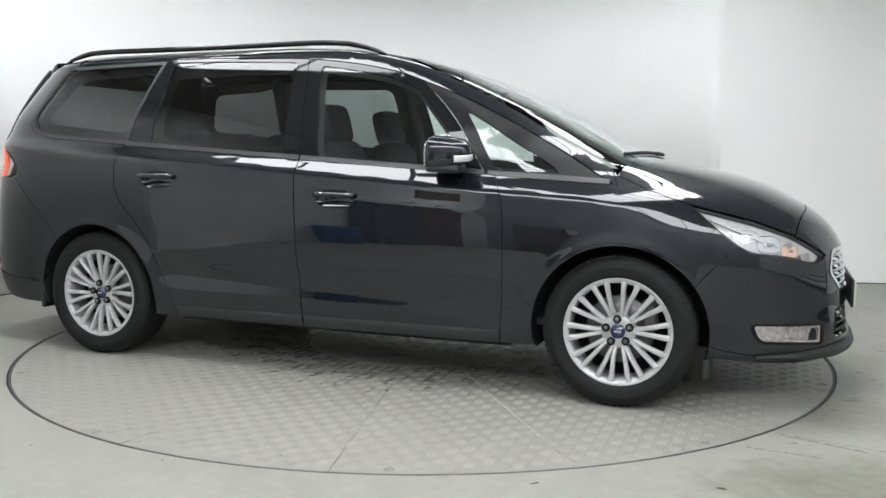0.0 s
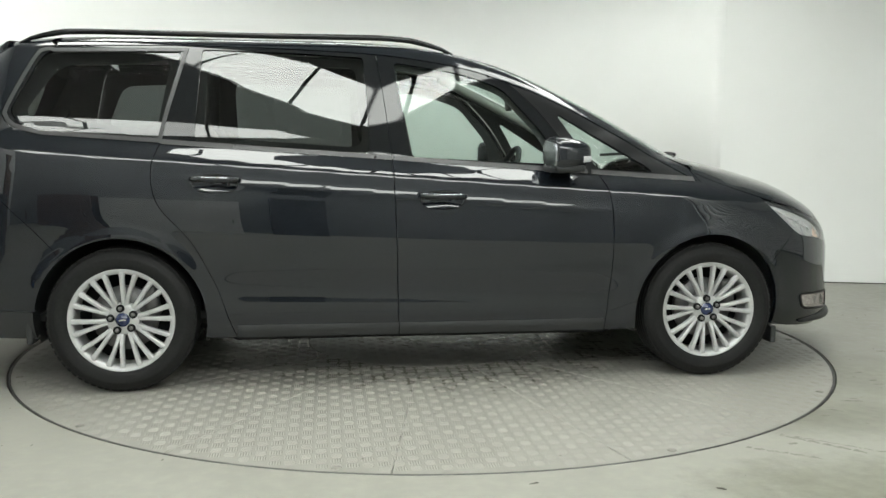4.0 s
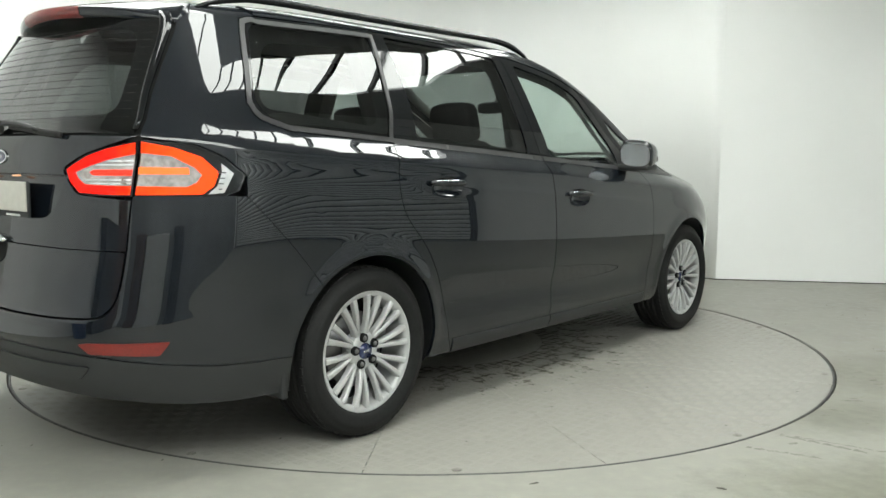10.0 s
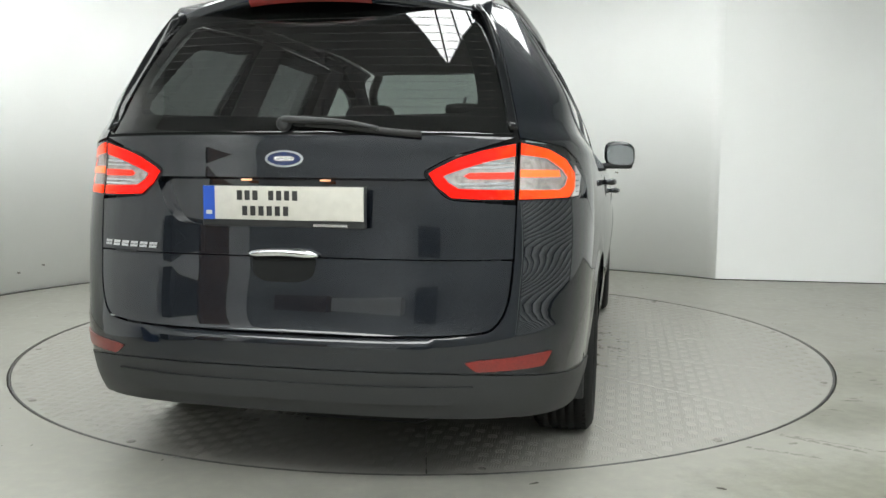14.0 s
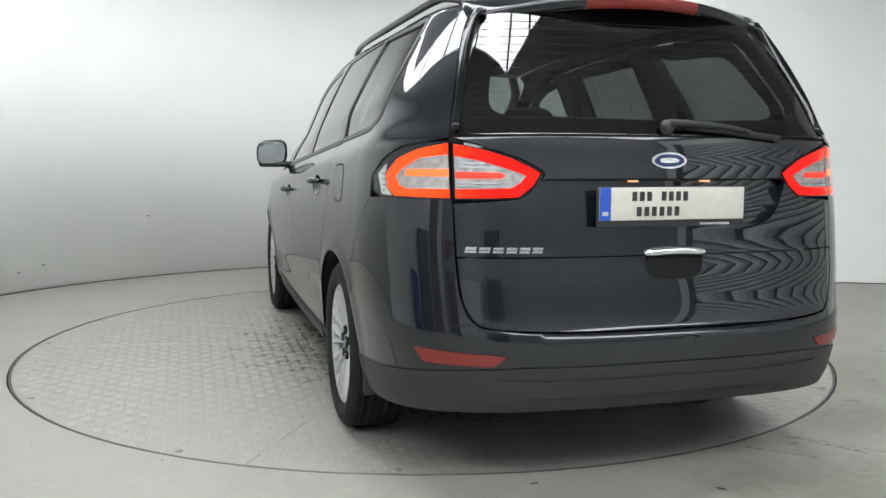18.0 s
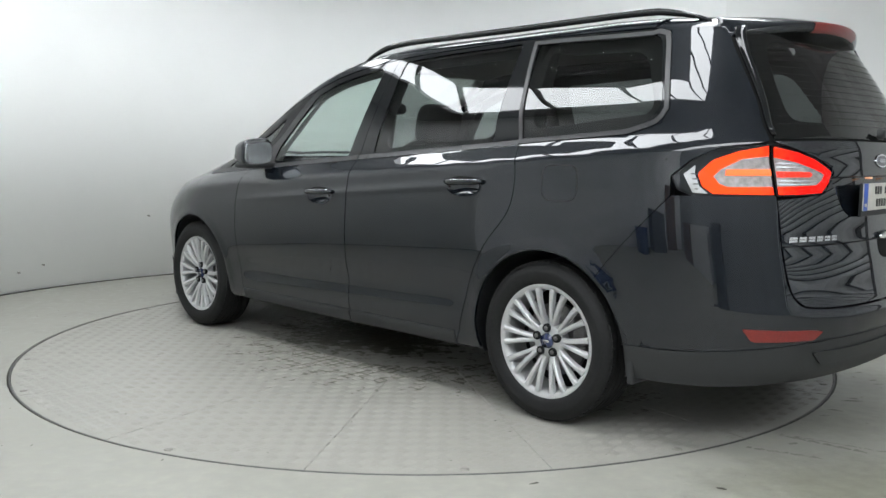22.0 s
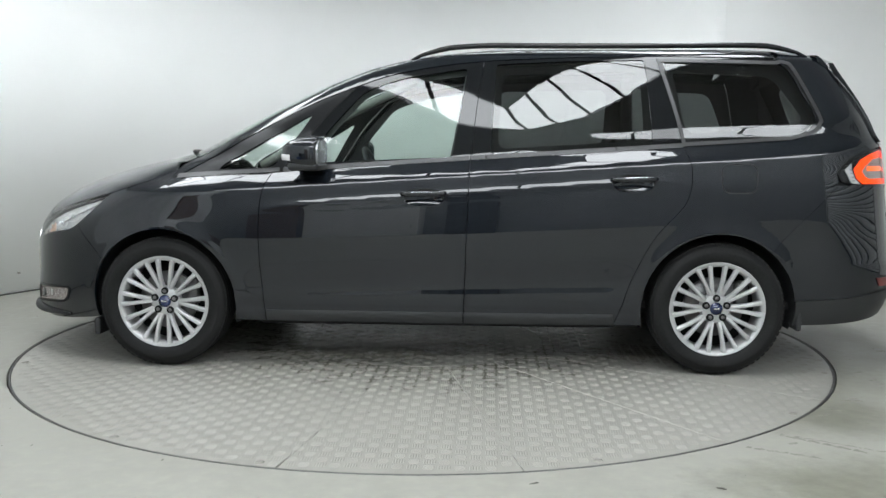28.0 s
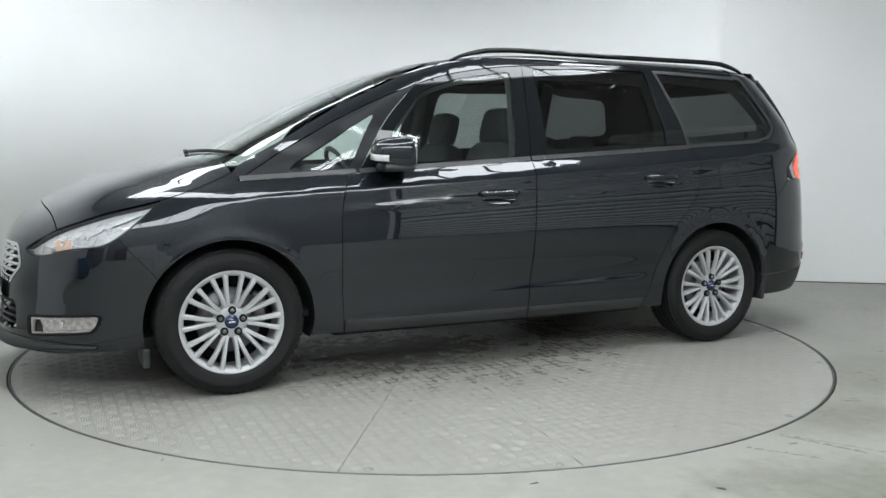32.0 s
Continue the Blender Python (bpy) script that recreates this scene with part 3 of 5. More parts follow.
def skylights():
    ring_in = [tuple(p) for p in inset(RING_OUT, RING_W)]
    ring_in[0], ring_in[4] = (RING_OUT[0][0] + RING_W, RING_OUT[0][1]), (RING_OUT[4][0] - RING_W, RING_OUT[4][1])
    bm = bmesh.new()
    well = .05
    box_out = [(-4.1, -6.85), (5.6, -6.85), (5.6, 4.2), (-4.1, 4.2)]
    loops = [np.array(box_out), np.array(RING_OUT + ring_in[::-1]), np.array(REAR_FILL), np.array(BACK_FILL)]
    pts, edges, n = [], [], 0
    for lp in loops:
        edges += [(n + i, n + (i + 1) % len(lp)) for i in range(len(lp))]
        pts += [Vector(p) for p in lp]
        n += len(lp)
    vs, _, fs, _, _, _ = delaunay_2d_cdt(pts, edges, [], 0, 1e-6)
    top = [bm.verts.new((v.x, v.y, CEIL)) for v in vs]
    for f in fs:
        c = np.array([[sum(vs[i].x for i in f) / len(f), sum(vs[i].y for i in f) / len(f)]])
        if not any(inside(lp, c)[0] for lp in loops[1:]):
            bm.faces.new([top[i] for i in f])
    for lp in loops[1:]:
        lo = [bm.verts.new((*p, CEIL)) for p in lp]
        hi = [bm.verts.new((*p, CEIL + well)) for p in lp]
        for i in range(len(lp)):
            j = (i + 1) % len(lp)
            bm.faces.new((lo[i], lo[j], hi[j], hi[i]))
    bmesh.ops.recalc_face_normals(bm, faces=bm.faces)
    tagged(part("ceiling", bm, CEILING, smooth=False), "dull grey ceiling round bent bands of skylight", "ceiling", kind="structure")
    sky = new("skylight")
    tagged(sky, "bent bands of bright translucent skylight with thin dark bars, plus added fill panels", "skylight", kind="structure")
    sides = [(RING_OUT[i], RING_OUT[i + 1], ring_in[i + 1], ring_in[i], BARS[i], SKY) for i in range(4)]
    sides += [(*REAR_FILL, 7, SKY_FILL), (*BACK_FILL, 4, SKY_FILL)]
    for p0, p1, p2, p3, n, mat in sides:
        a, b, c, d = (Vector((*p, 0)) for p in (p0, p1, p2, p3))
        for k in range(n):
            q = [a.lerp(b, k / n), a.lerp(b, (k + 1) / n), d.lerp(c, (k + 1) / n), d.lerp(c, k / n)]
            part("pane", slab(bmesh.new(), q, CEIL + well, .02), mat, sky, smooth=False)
            p, q2 = q[0], q[3]
            mid_p, ln = (p + q2) / 2, (q2 - p).length
            turn = math.degrees(math.atan2(q2.y - p.y, q2.x - p.x))
            part("bar", boxed(0, 0, 0, ln, .035, .04, m=pose(mid_p.x, mid_p.y, CEIL + .028, 0, 0, turn)), BEAM, sky, smooth=False)


skylights()

# what stands behind the camera and shows only as a reflection in the paint
def leaf(name, x, w, h, mat, label, cat, y=-6.66, at=None, deep=.07):
    """A door leaf with sunk panels and a handle, or a plain cupboard door."""
    ob = part(name, boxed(x, y + .035 - deep / 2, h / 2, w, deep, h, .006), mat, label=label, smooth=False)
    tagged(ob, label, cat)
    for k in range(2):
        part("inset_panel", boxed(x, y + .036, h * (.28 + .44 * k), w - .22, .012, h * .36, .004), mat, ob, smooth=False)
    part("handle", tube([(x + w / 2 - .08, y + .06, h / 2 - .06), (x + w / 2 - .08, y + .075, h / 2), (x + w / 2 - .08, y + .06, h / 2 + .06)], .009, 8), STEEL, ob, "steel handle")
    if at is not None:
        ob.matrix_basis = at
    return ob


leaf("brown_door", 0, .90, 2.04, WOOD, "dark brown wooden door in the side wall", "door", 0, pose(-3.745, -5.55, 0, 0, 0, -96.4))
leaf("pale_cabinet", -1.62, 1.45, 1.08, PALE, "long low pale grey cabinet against the rear wall", "cabinet", y=-6.22, deep=.50)
leaf("wooden_crate", -2.75, .66, 1.12, WOOD, "brown wooden crate against the rear wall", "crate", y=-6.20, deep=.50)
leaf("grey_cabinet", 0, .80, 1.15, CHARCOAL, "low charcoal metal cabinet against the side wall", "cabinet", 0, pose(-3.30, -4.35, 0, 0, 0, -96.4), .34)
leaf("cupboard", -.25, .62, 1.25, CHARCOAL, "low charcoal metal cupboard against the rear wall", "cupboard", y=-6.26, deep=.46)
bin_ob = part("bin", lathe([(0, .02), (.20, .02), (.205, .0), (.215, .0), (.235, .55), (.25, .60), (.25, .63), (.235, .63), (.225, .56), (.205, .05), (0, .05)], 32, axis="Z"), BLUEBIN)
bin_ob.matrix_basis = pose(-3.25, -3.45, 0)
tagged(bin_ob, "blue plastic bin standing by the side wall", "bin")

# ---------------------------------------------------------------- the turntable
table = new("turntable")
tagged(table, "round motor turntable of pale painted steel tread plate", "turntable")
SEAM0, SECTORS, INNER_R = 13.0, 16, 0.70
TOP = -0.002


def sector(r0, r1, a0, a1, gap):
    bm = bmesh.new()
    n = 10
    g0, g1 = gap / max(r0, 0.05), gap / r1
    top = [(r1 * math.cos(a), r1 * math.sin(a)) for a in np.linspace(a0 + g1, a1 - g1, n)]
    top += [(r0 * math.cos(a), r0 * math.sin(a)) for a in np.linspace(a1 - g0, a0 + g0, n)]
    hi = [bm.verts.new((x, y, TOP)) for x, y in top]
    lo = [bm.verts.new((x, y, TOP - 0.008)) for x, y in top]
    bm.faces.new(hi)
    for i in range(len(hi)):
        j = (i + 1) % len(hi)
        bm.faces.new((hi[i], lo[i], lo[j], hi[j]))
    bmesh.ops.recalc_face_normals(bm, faces=bm.faces)
    return bm


plate0 = None
for k in range(SECTORS):
    turn = pose(0, 0, 0, 0, 0, SEAM0 + k * 360 / SECTORS)
    if plate0 is None:
        plate0 = part("plate", sector(INNER_R + 0.002, TABLE_R - 0.012, 0, 2 * math.pi / SECTORS, 0.0022), TREAD, table, smooth=False)
        plate0.matrix_basis = turn
    else:
        share(plate0, turn)
part("hub_plate", lathe([(0, TOP), (INNER_R - 0.002, TOP), (INNER_R - 0.002, TOP - 0.008)], 64, axis="Z"), TREAD, table, smooth=False)
part("base", lathe([(0, -0.085), (TABLE_R - 0.02, -0.085), (TABLE_R - 0.02, -0.012), (0, -0.012)], 96, axis="Z"), IRON, table)
part("rim", lathe([(TABLE_R - 0.010, TOP - 0.03), (TABLE_R - 0.010, TOP + 0.001), (TABLE_R - 0.002, TOP + 0.001), (TABLE_R, TOP - 0.001), (TABLE_R, TOP - 0.03)], 192, axis="Z"), IRON, table, "worn bare steel edge")

# raised tread bars, five to a block, laid crosswise by turns
PITCH_T = 0.056


def tread():
    vs, fs = [], []
    n = int(TABLE_R / PITCH_T) + 1
    for i in range(-n, n + 1):
        for j in range(-n, n + 1):
            bx, by = i * PITCH_T, j * PITCH_T
            r = math.hypot(bx, by)
            if r > TABLE_R - 0.045:
                continue
            across = (i + j) % 2
            for b in range(5):
                o = (b - 2) * 0.0098
                ln = 0.021 if b in (1, 2, 3) else 0.017
                k = len(vs)
                for h, f, e in ((0.0, 0.0034, 1.0), (0.0008, 0.0015, 0.85)):
                    for u, v in ((-ln * e, -f), (ln * e, -f), (ln * e, f), (-ln * e, f)):
                        p = (o + v, u) if across else (u, o + v)
                        vs.append((bx + p[0], by + p[1], TOP + h))
                fs.append((k + 4, k + 5, k + 6, k + 7))
                for q in range(4):
                    w = (q + 1) % 4
                    fs.append((k + q, k + w, k + 4 + w, k + 4 + q))
    me = bpy.data.meshes.new("tread_relief")
    me.from_pydata(vs, [], fs)
    return tagged(part_mesh("tread_relief", me, TREAD, table, smooth=False), kind="stuff")


tread()
for k, a in enumerate((60.6, 78.4, 110.6, 140.0, 162.0, -71.6, -39.0, -104.7, -162.0, -136.0, 20.0, -6.7)):
    m = pose(2.218 * math.cos(radians(a)), 2.218 * math.sin(radians(a)), TOP)
    if k == 0:
        bolt = part("bolt", lathe([(0, 0.004), (0.010, 0.004), (0.016, 0.003), (0.019, 0.0)], 16, axis="Z"), BOLT, table, "flat steel bolt head")
        bolt.matrix_basis = m
    else:
        share(bolt, m)
# ---------------------------------------------------------------- the car: panels
car = new("car")
tagged(car, "black seven-seat people carrier with lit tail lamps and silver alloy wheels", "car")


def arch(hx, a0, a1, n=40, r=ARCH_R):
    a = np.radians(np.linspace(a0, a1, n))
    return np.stack([hx + r * np.cos(a), HUB_Z + r * np.sin(a)], 1)


def line(*pts, step=0.03):
    return spline(pts, step)


def side3(q):
    return on_side(np.array(q, float))


def mirror_y(p):
    """A full outline from its left half (given from the middle round to the middle)."""
    q = p.copy()
    q[:, 0] *= -1
    return np.vstack([p, q[::-1]])


BELT = lambda x0, x1: np.stack([np.linspace(x0, x1, 20), belt(np.linspace(x0, x1, 20))], 1)
GAP_F = line((.845, 1.017), (.885, .93), (.905, .80), (.905, .55), (.885, .245))
GAP_B = line((-.17, 1.083), (-.155, .7), (-.14, .245))
GAP_R = line((-1.24, 1.1526), (-1.272, 1.03), (-1.245, .875), (-1.098, .70), (-.995, .50), (-.945, .35), (-.905, .245))
DLO_TOP = line((1.40, .967), (1.0, 1.20), (.70, 1.355), (.48, 1.445), (.22, 1.53), (-.15, 1.59), (-.6, 1.615), (-1.13, 1.625), (-1.74, 1.612))
DLO_REAR = np.vstack([line((-1.74, 1.612), (-1.80, 1.60), (-1.835, 1.56), (-1.925, 1.315), (-1.925, 1.27), (-1.89, 1.225), (-1.77, 1.187)), [(-1.5, 1.1695), (-1.24, 1.1526)]])
SCREEN_EDGE = spline(np.vstack([side3([(1.355, 1.052), (1.11, 1.185), (.87, 1.325), (.535, 1.49)]), on_top([(.275, .50)])]), .03)
ROOF_EDGE = spline([(.275, .50), (.1, .52), (-.2, .54), (-.7, .555), (-1.4, .55), (-1.8, .53), (-2.0, .50)], .03)
ROOF_EDGE3 = on_top(ROOF_EDGE)
SCREEN_GLASS = side3(SCREEN_EDGE[:, [0, 2]] + (.012, 0))
TGATE_UP = from_back(spline([(.706, 1.16), (.685, 1.25), (.655, 1.36), (.615, 1.48), (.575, 1.565), (.53, 1.62)], .03))
SEAM_Q = np.array([(-1.677, .626), (-1.83, .80), (-1.99, .965)])
LAMP_OUT = np.array([(-1.985, 1.035), (-2.05, 1.095), (-2.13, 1.135)])      # forward edge of the tail lamp, in side view
HEAD_LOW = np.array([(2.27, .675), (2.235, .645), (2.10, .677), (1.96, .70), (1.85, .775), (1.712, .900)])
HEAD_TOP = np.array([(1.712, .900), (1.95, .838), (2.14, .765), (2.27, .675)])
HOOD_SIDE = side3(spline([(2.14, .765), (1.95, .838), (1.712, .900), (1.53, .960), (1.385, 1.020)], .03))
HOOD_FRONT = spline([(2.19, 0), (2.185, .30), tuple(HOOD_SIDE[0, :2])], .03)


def cup(cx, cz, rx=.100, rz=.042, n=32, power=2.4):
    """The outline of the scooped hollow behind a door handle."""
    a = np.linspace(0, 2 * np.pi, n, endpoint=False)
    c, q = np.cos(a), np.sin(a)
    return np.stack([cx + rx * np.sign(c) * np.abs(c) ** (2 / power), cz + rz * np.sign(q) * np.abs(q) ** (2 / power)], 1)


def flat(p3, how):
    return how(np.array(p3, float))


for s in (1, -1):
    # fender
    o = np.vstack([side3(GAP_F)[:, :], side3([(.885, .245), (1.05, .245)]), side3(arch(HUB_X, 193, 34)),
                   side3([(1.82, .64), (1.90, .735)]), side3(spline([(1.90, .735), (1.85, .775), (1.712, .900)], .02)),
                   HOOD_SIDE[np.argmax(HOOD_SIDE[:, 0] < 1.70):], SCREEN_EDGE[:1], side3([(1.40, .967)]), side3(BELT(1.39, .85))])
    panel("front_fender", flat(o, to_nose), on_nose, PAINT, car, s, gap=.0014, step=.018)
    # doors
    o = np.vstack([BELT(.845, -.17), GAP_B, [(-.14, .245), (.885, .245)], GAP_F[::-1]])
    door_f = panel("front_door", o, on_side, PAINT, car, s, holes=[cup(.062, .893)], step=.015)
    o = np.vstack([BELT(-.17, -1.24), GAP_R, [(-.905, .245), (-.14, .245)], GAP_B[::-1]])
    door_r = panel("rear_door", o, on_side, PAINT, car, s, holes=[cup(-.985, .970)], step=.015)
    # roof side with windscreen pillar
    o = np.vstack([DLO_TOP, to_side(ROOF_EDGE3[ROOF_EDGE3[:, 0] > -1.74])[::-1], to_side(SCREEN_EDGE)[::-1]])
    panel("roof_side", o, on_side, PAINT, car, s, step=.025)
    # quarter panel with rear pillar
    o = np.vstack([side3(GAP_R), side3([(-.905, .245), (-1.05, .245)]), side3(arch(-HUB_X, -13, 131)), side3(SEAM_Q),
                   side3(LAMP_OUT), TGATE_UP, ROOF_EDGE3[ROOF_EDGE3[:, 0] < -1.74][::-1], side3(DLO_REAR)])
    quarter = panel("quarter_panel", flat(o, to_tail), on_tail, PAINT, car, s, step=.022, gap=.0010)
    # fuel flap line on the left side only
    if s == 1:
        ring = round_poly([(-1.41, 1.068), (-1.59, 1.072), (-1.595, .925), (-1.42, .922)], .05)
        panel("fuel_flap", inset(ring, .004), on_side, PAINT, quarter, s, lift=.0012, flange=.003)
        panel("flap_gap", inset(ring, -.001), on_side, SEAL, quarter, s, holes=[inset(ring, .005)], lift=.0006, flange=0, gap=0, step=.05)
    # black frames round the side glass
    q_light = round_poly([(1.135, 1.03), (1.10, 1.062), (.66, 1.318), (.845, 1.042)], [.01, .01, .03, .03])
    f_glass = np.vstack([round_poly([(.62, 1.068), (.60, 1.20), (.39, 1.435), (.20, 1.505), (-.15, 1.560), (-.075, 1.098)], [.02, .1, .05, .2, .03, .03])])
    r_glass = round_poly([(-.30, 1.580), (-.65, 1.598), (-1.065, 1.606), (-1.083, 1.165), (-.275, 1.114)], [.02, .3, .02, .03, .03])
    c_glass = round_poly([(-1.165, 1.606), (-1.45, 1.607), (-1.785, 1.585), (-1.905, 1.285), (-1.80, 1.205), (-1.228, 1.176)], [.02, .3, .06, .07, .06, .03])
    split_a = line((.80, 1.020), (.60, 1.29), (.43, 1.463))
    split_b = line((-.17, 1.083), (-.20, 1.35), (-.235, 1.598))
    split_c = line((-1.24, 1.1526), (-1.19, 1.40), (-1.13, 1.625))
    top = DLO_TOP
    a_trim = panel("pillar_trim", np.vstack([top[(top[:, 0] > .43)], split_a[::-1], BELT(.81, 1.39)]), on_side, TRIM, car, s, holes=[q_light], lift=-.002, gap=.0015)
    panel("window_frame", np.vstack([split_a, top[(top[:, 0] < .43) & (top[:, 0] > -.235)], split_b[::-1], BELT(-.16, .79)]), on_side, GLOSS, door_f, s, holes=[f_glass], lift=-.002, gap=.0015)
    panel("window_frame", np.vstack([split_b, top[(top[:, 0] < -.235) & (top[:, 0] > -1.13)], split_c[::-1], BELT(-1.23, -.18)]), on_side, GLOSS, door_r, s, holes=[r_glass], lift=-.002, gap=.0015)
    panel("window_frame", np.vstack([split_c, top[top[:, 0] < -1.13], DLO_REAR]), on_side, GLOSS, quarter, s, holes=[c_glass], lift=-.002, gap=.0015)
    panel("window_glass", q_light, on_side, CLEAR, a_trim, s, lift=-.006, gap=-.004, flange=.003, label="clear fixed quarter light")
    panel("window_glass", f_glass, on_side, CLEAR, door_f, s, lift=-.006, gap=-.004, flange=.003, label="clear side window")
    panel("window_glass", r_glass, on_side, TINT, door_r, s, lift=-.006, gap=-.004, flange=.003, label="dark tinted side window")
    panel("window_glass", c_glass, on_side, TINT, quarter, s, lift=-.005, gap=-.004, flange=.003, label="dark tinted rear side window")
    # waist strip and the border of the rear side window
    for nm, x0, x1, own in (("waist_strip", 1.36, .81, a_trim), ("waist_strip", .79, -.165, door_f), ("waist_strip", -.175, -1.235, door_r)):
        up, dn = BELT(x0, x1), BELT(x1, x0)
        panel(nm, np.vstack([up + (0, .020), dn + (0, -.003)]), on_side, SATIN, own, s, lift=.003, gap=.0005, flange=.006, step=.05, label="satin dark grey strip")
    ring = np.vstack([split_c[:1] + (0.008, 0), split_c[-1:] + (.004, -.012), top[top[:, 0] < -1.14] + (0, -.010), inset(DLO_REAR, 0)[1:-1] + (0, 0)])
    panel("window_border", inset(ring, .003), on_side, SATIN, quarter, s, holes=[inset(ring, .022)], lift=.002, gap=.0005, flange=.005, step=.05, label="satin dark grey border")

    # lower cladding along the doors
    for x0, x1, own in ((.882, -.137, door_f), (-.143, -.902, door_r)):
        q = np.array([(x0, .247), (x0, .306), (x1, .306), (x1, .247)])
        panel("sill_strip", q, on_side, PLASTIC, own, s, lift=.005, gap=.001, flange=.012, step=.05, label="satin black sill strip")

# hood, roof, glass at the ends
hood = np.vstack([HOOD_FRONT[:-1], to_top(HOOD_SIDE), spline([tuple(HOOD_SIDE[-1, :2]), (1.44, .48), (1.49, .2), (1.505, 0)], .03)[1:]])
bonnet = panel("bonnet", np.vstack([hood, (hood * (1, -1))[::-1][1:-1]]), on_top, PAINT, car, step=.03)
roof = np.vstack([spline([(.305, 0), (.30, .25), (.275, .50)], .03)[:-1], ROOF_EDGE, spline([(-2.0, .50), (-2.04, .3), (-2.055, 0)], .03)[1:]])
panel("roof", np.vstack([roof, (roof * (1, -1))[::-1][1:-1]]), on_top, PAINT, car, step=.04)
scr = np.vstack([spline([(0, 1.095), (.4, 1.082), (.66, 1.050)], .03), SCREEN_GLASS[1:-1, [1, 2]], on_top(spline([(.277, .488), (.302, .25), (.307, 0)], .03))[:, [1, 2]]])
panel("windscreen", mirror_y(scr), front_flat, CLEAR, car, gap=.003, step=.04, flange=.004, label="clear windscreen with fine raindrops")
cowl = np.vstack([spline([(0, 1.075), (.45, 1.066), (.67, 1.045)], .03), spline([(.66, 1.051), (.4, 1.083), (0, 1.096)], .03)])
panel("cowl", mirror_y(cowl), front_flat, PLASTIC, car, gap=.001, step=.03, lift=-.004)

# rear: bumper, tailgate, glass
back_edge = spline([(.705, .968), (.702, .80), (.690, .66), (.655, .585), (.58, .563), (.3, .556), (0, .555)], .02)
low_line = np.vstack([side3([(-1.805, .385), (-1.95, .39), (-2.10, .40)]), from_back([(.80, .418), (.66, .44), (.5, .45), (.25, .452), (0, .452)])])
up_half = np.vstack([low_line[::-1][:-1], side3(arch(-HUB_X, 172.5, 131)), side3(SEAM_Q[1:]), side3([(-2.08, .968), (-2.16, .966)]), from_back(back_edge)])
panel("rear_bumper", mirror_y(flat(up_half, to_tail)), on_tail, PAINT, car, step=.025, gap=.0010)
bot = from_back(spline([(0, .30), (.3, .30), (.5, .295), (.70, .285)], .03))
lo_half = np.vstack([bot, side3(spline([(-2.27, .280), (-2.05, .262), (-1.80, .255)], .03)), side3(arch(-HUB_X, 192, 172.5, 12)), low_line])
panel("bumper_lower", mirror_y(flat(lo_half, to_tail)), on_tail, PLASTIC, car, step=.03, lift=.003, flange=.03, label="textured black plastic lower bumper")

panel("bumper_step", round_poly([(.60, .408), (.54, .352), (-.54, .352), (-.60, .408)], .02), back_flat, PLASTIC, car, step=.03, lift=.011, flange=.012, gap=0, label="raised black plastic bumper step")

recess = round_poly([(.455, 1.032), (.385, .886), (-.385, .886), (-.455, 1.032)], [.02, .07, .07, .02])
lamp_in = round_poly([(.703, 1.148), (.52, 1.105), (.425, 1.052), (.505, .970), (.703, .966)], [.003, .08, .02, .03, .003])
mid_line = [(.700, .787), (.35, .789), (0, .790)]
tg_up = np.vstack([spline([(0, 1.168), (.40, 1.168), (.700, 1.163)], .02), lamp_in[(lamp_in[:, 0] < .70)], [(.704, .955)], spline(mid_line, .03)])
up_full = mirror_y(tg_up)
tailgate = panel("tailgate", up_full, back_flat, PAINT, car, holes=[recess], flange=.036)
tg_lo = np.vstack([spline(mid_line[::-1], .03)[:-1], back_edge[back_edge[:, 1] < .787] - (.004, -.004)])
panel("lower_skin", mirror_y(tg_lo), back_flat, PAINT, tailgate, gap=.0015)
panel("plate_recess", inset(recess, -.004), back_flat, PAINT, tailgate, lift=-.034, flange=0, gap=0)
ru = TGATE_UP[:, [1, 2]].copy()
glass = np.vstack([spline([(0, 1.172), (.4, 1.172), (.69, 1.168)], .03), ru[1:-1] - (.012, 0), spline([(.50, 1.615), (.25, 1.628), (0, 1.632)], .03)])
panel("rear_window", mirror_y(glass), back_flat, REAR_TINT, tailgate, gap=.002, step=.03, flange=.004, label="dark tinted rear window with heater lines")
clear_zone = round_poly([(.585, 1.240), (.56, 1.36), (.485, 1.545), (-.485, 1.545), (-.56, 1.36), (-.585, 1.240), (0, 1.222)], [.08, .2, .08, .08, .2, .08, .5])
under = np.vstack([[(0, 1.150), (.40, 1.150), (.712, 1.146)], ru[1:-1] + (.004, 0), spline([(.51, 1.620), (.25, 1.634), (0, 1.638)], .03)])
panel("black_border", mirror_y(under), back_flat, DARK, tailgate, gap=.0, step=.04, flange=0, lift=-.008, holes=[clear_zone], label="black printed glass border")

# dark backing strips added so no light shows through the tailgate gaps
for s in (1, -1):
    panel("gap_backing", np.array([(.672, 1.16), (.716, 1.16), (.722, .97), (.716, .66), (.672, .66)]), back_flat, DARK, tailgate, s, lift=-.024, gap=0, flange=0, step=.04, label="near-black strip added behind the tailgate gap")

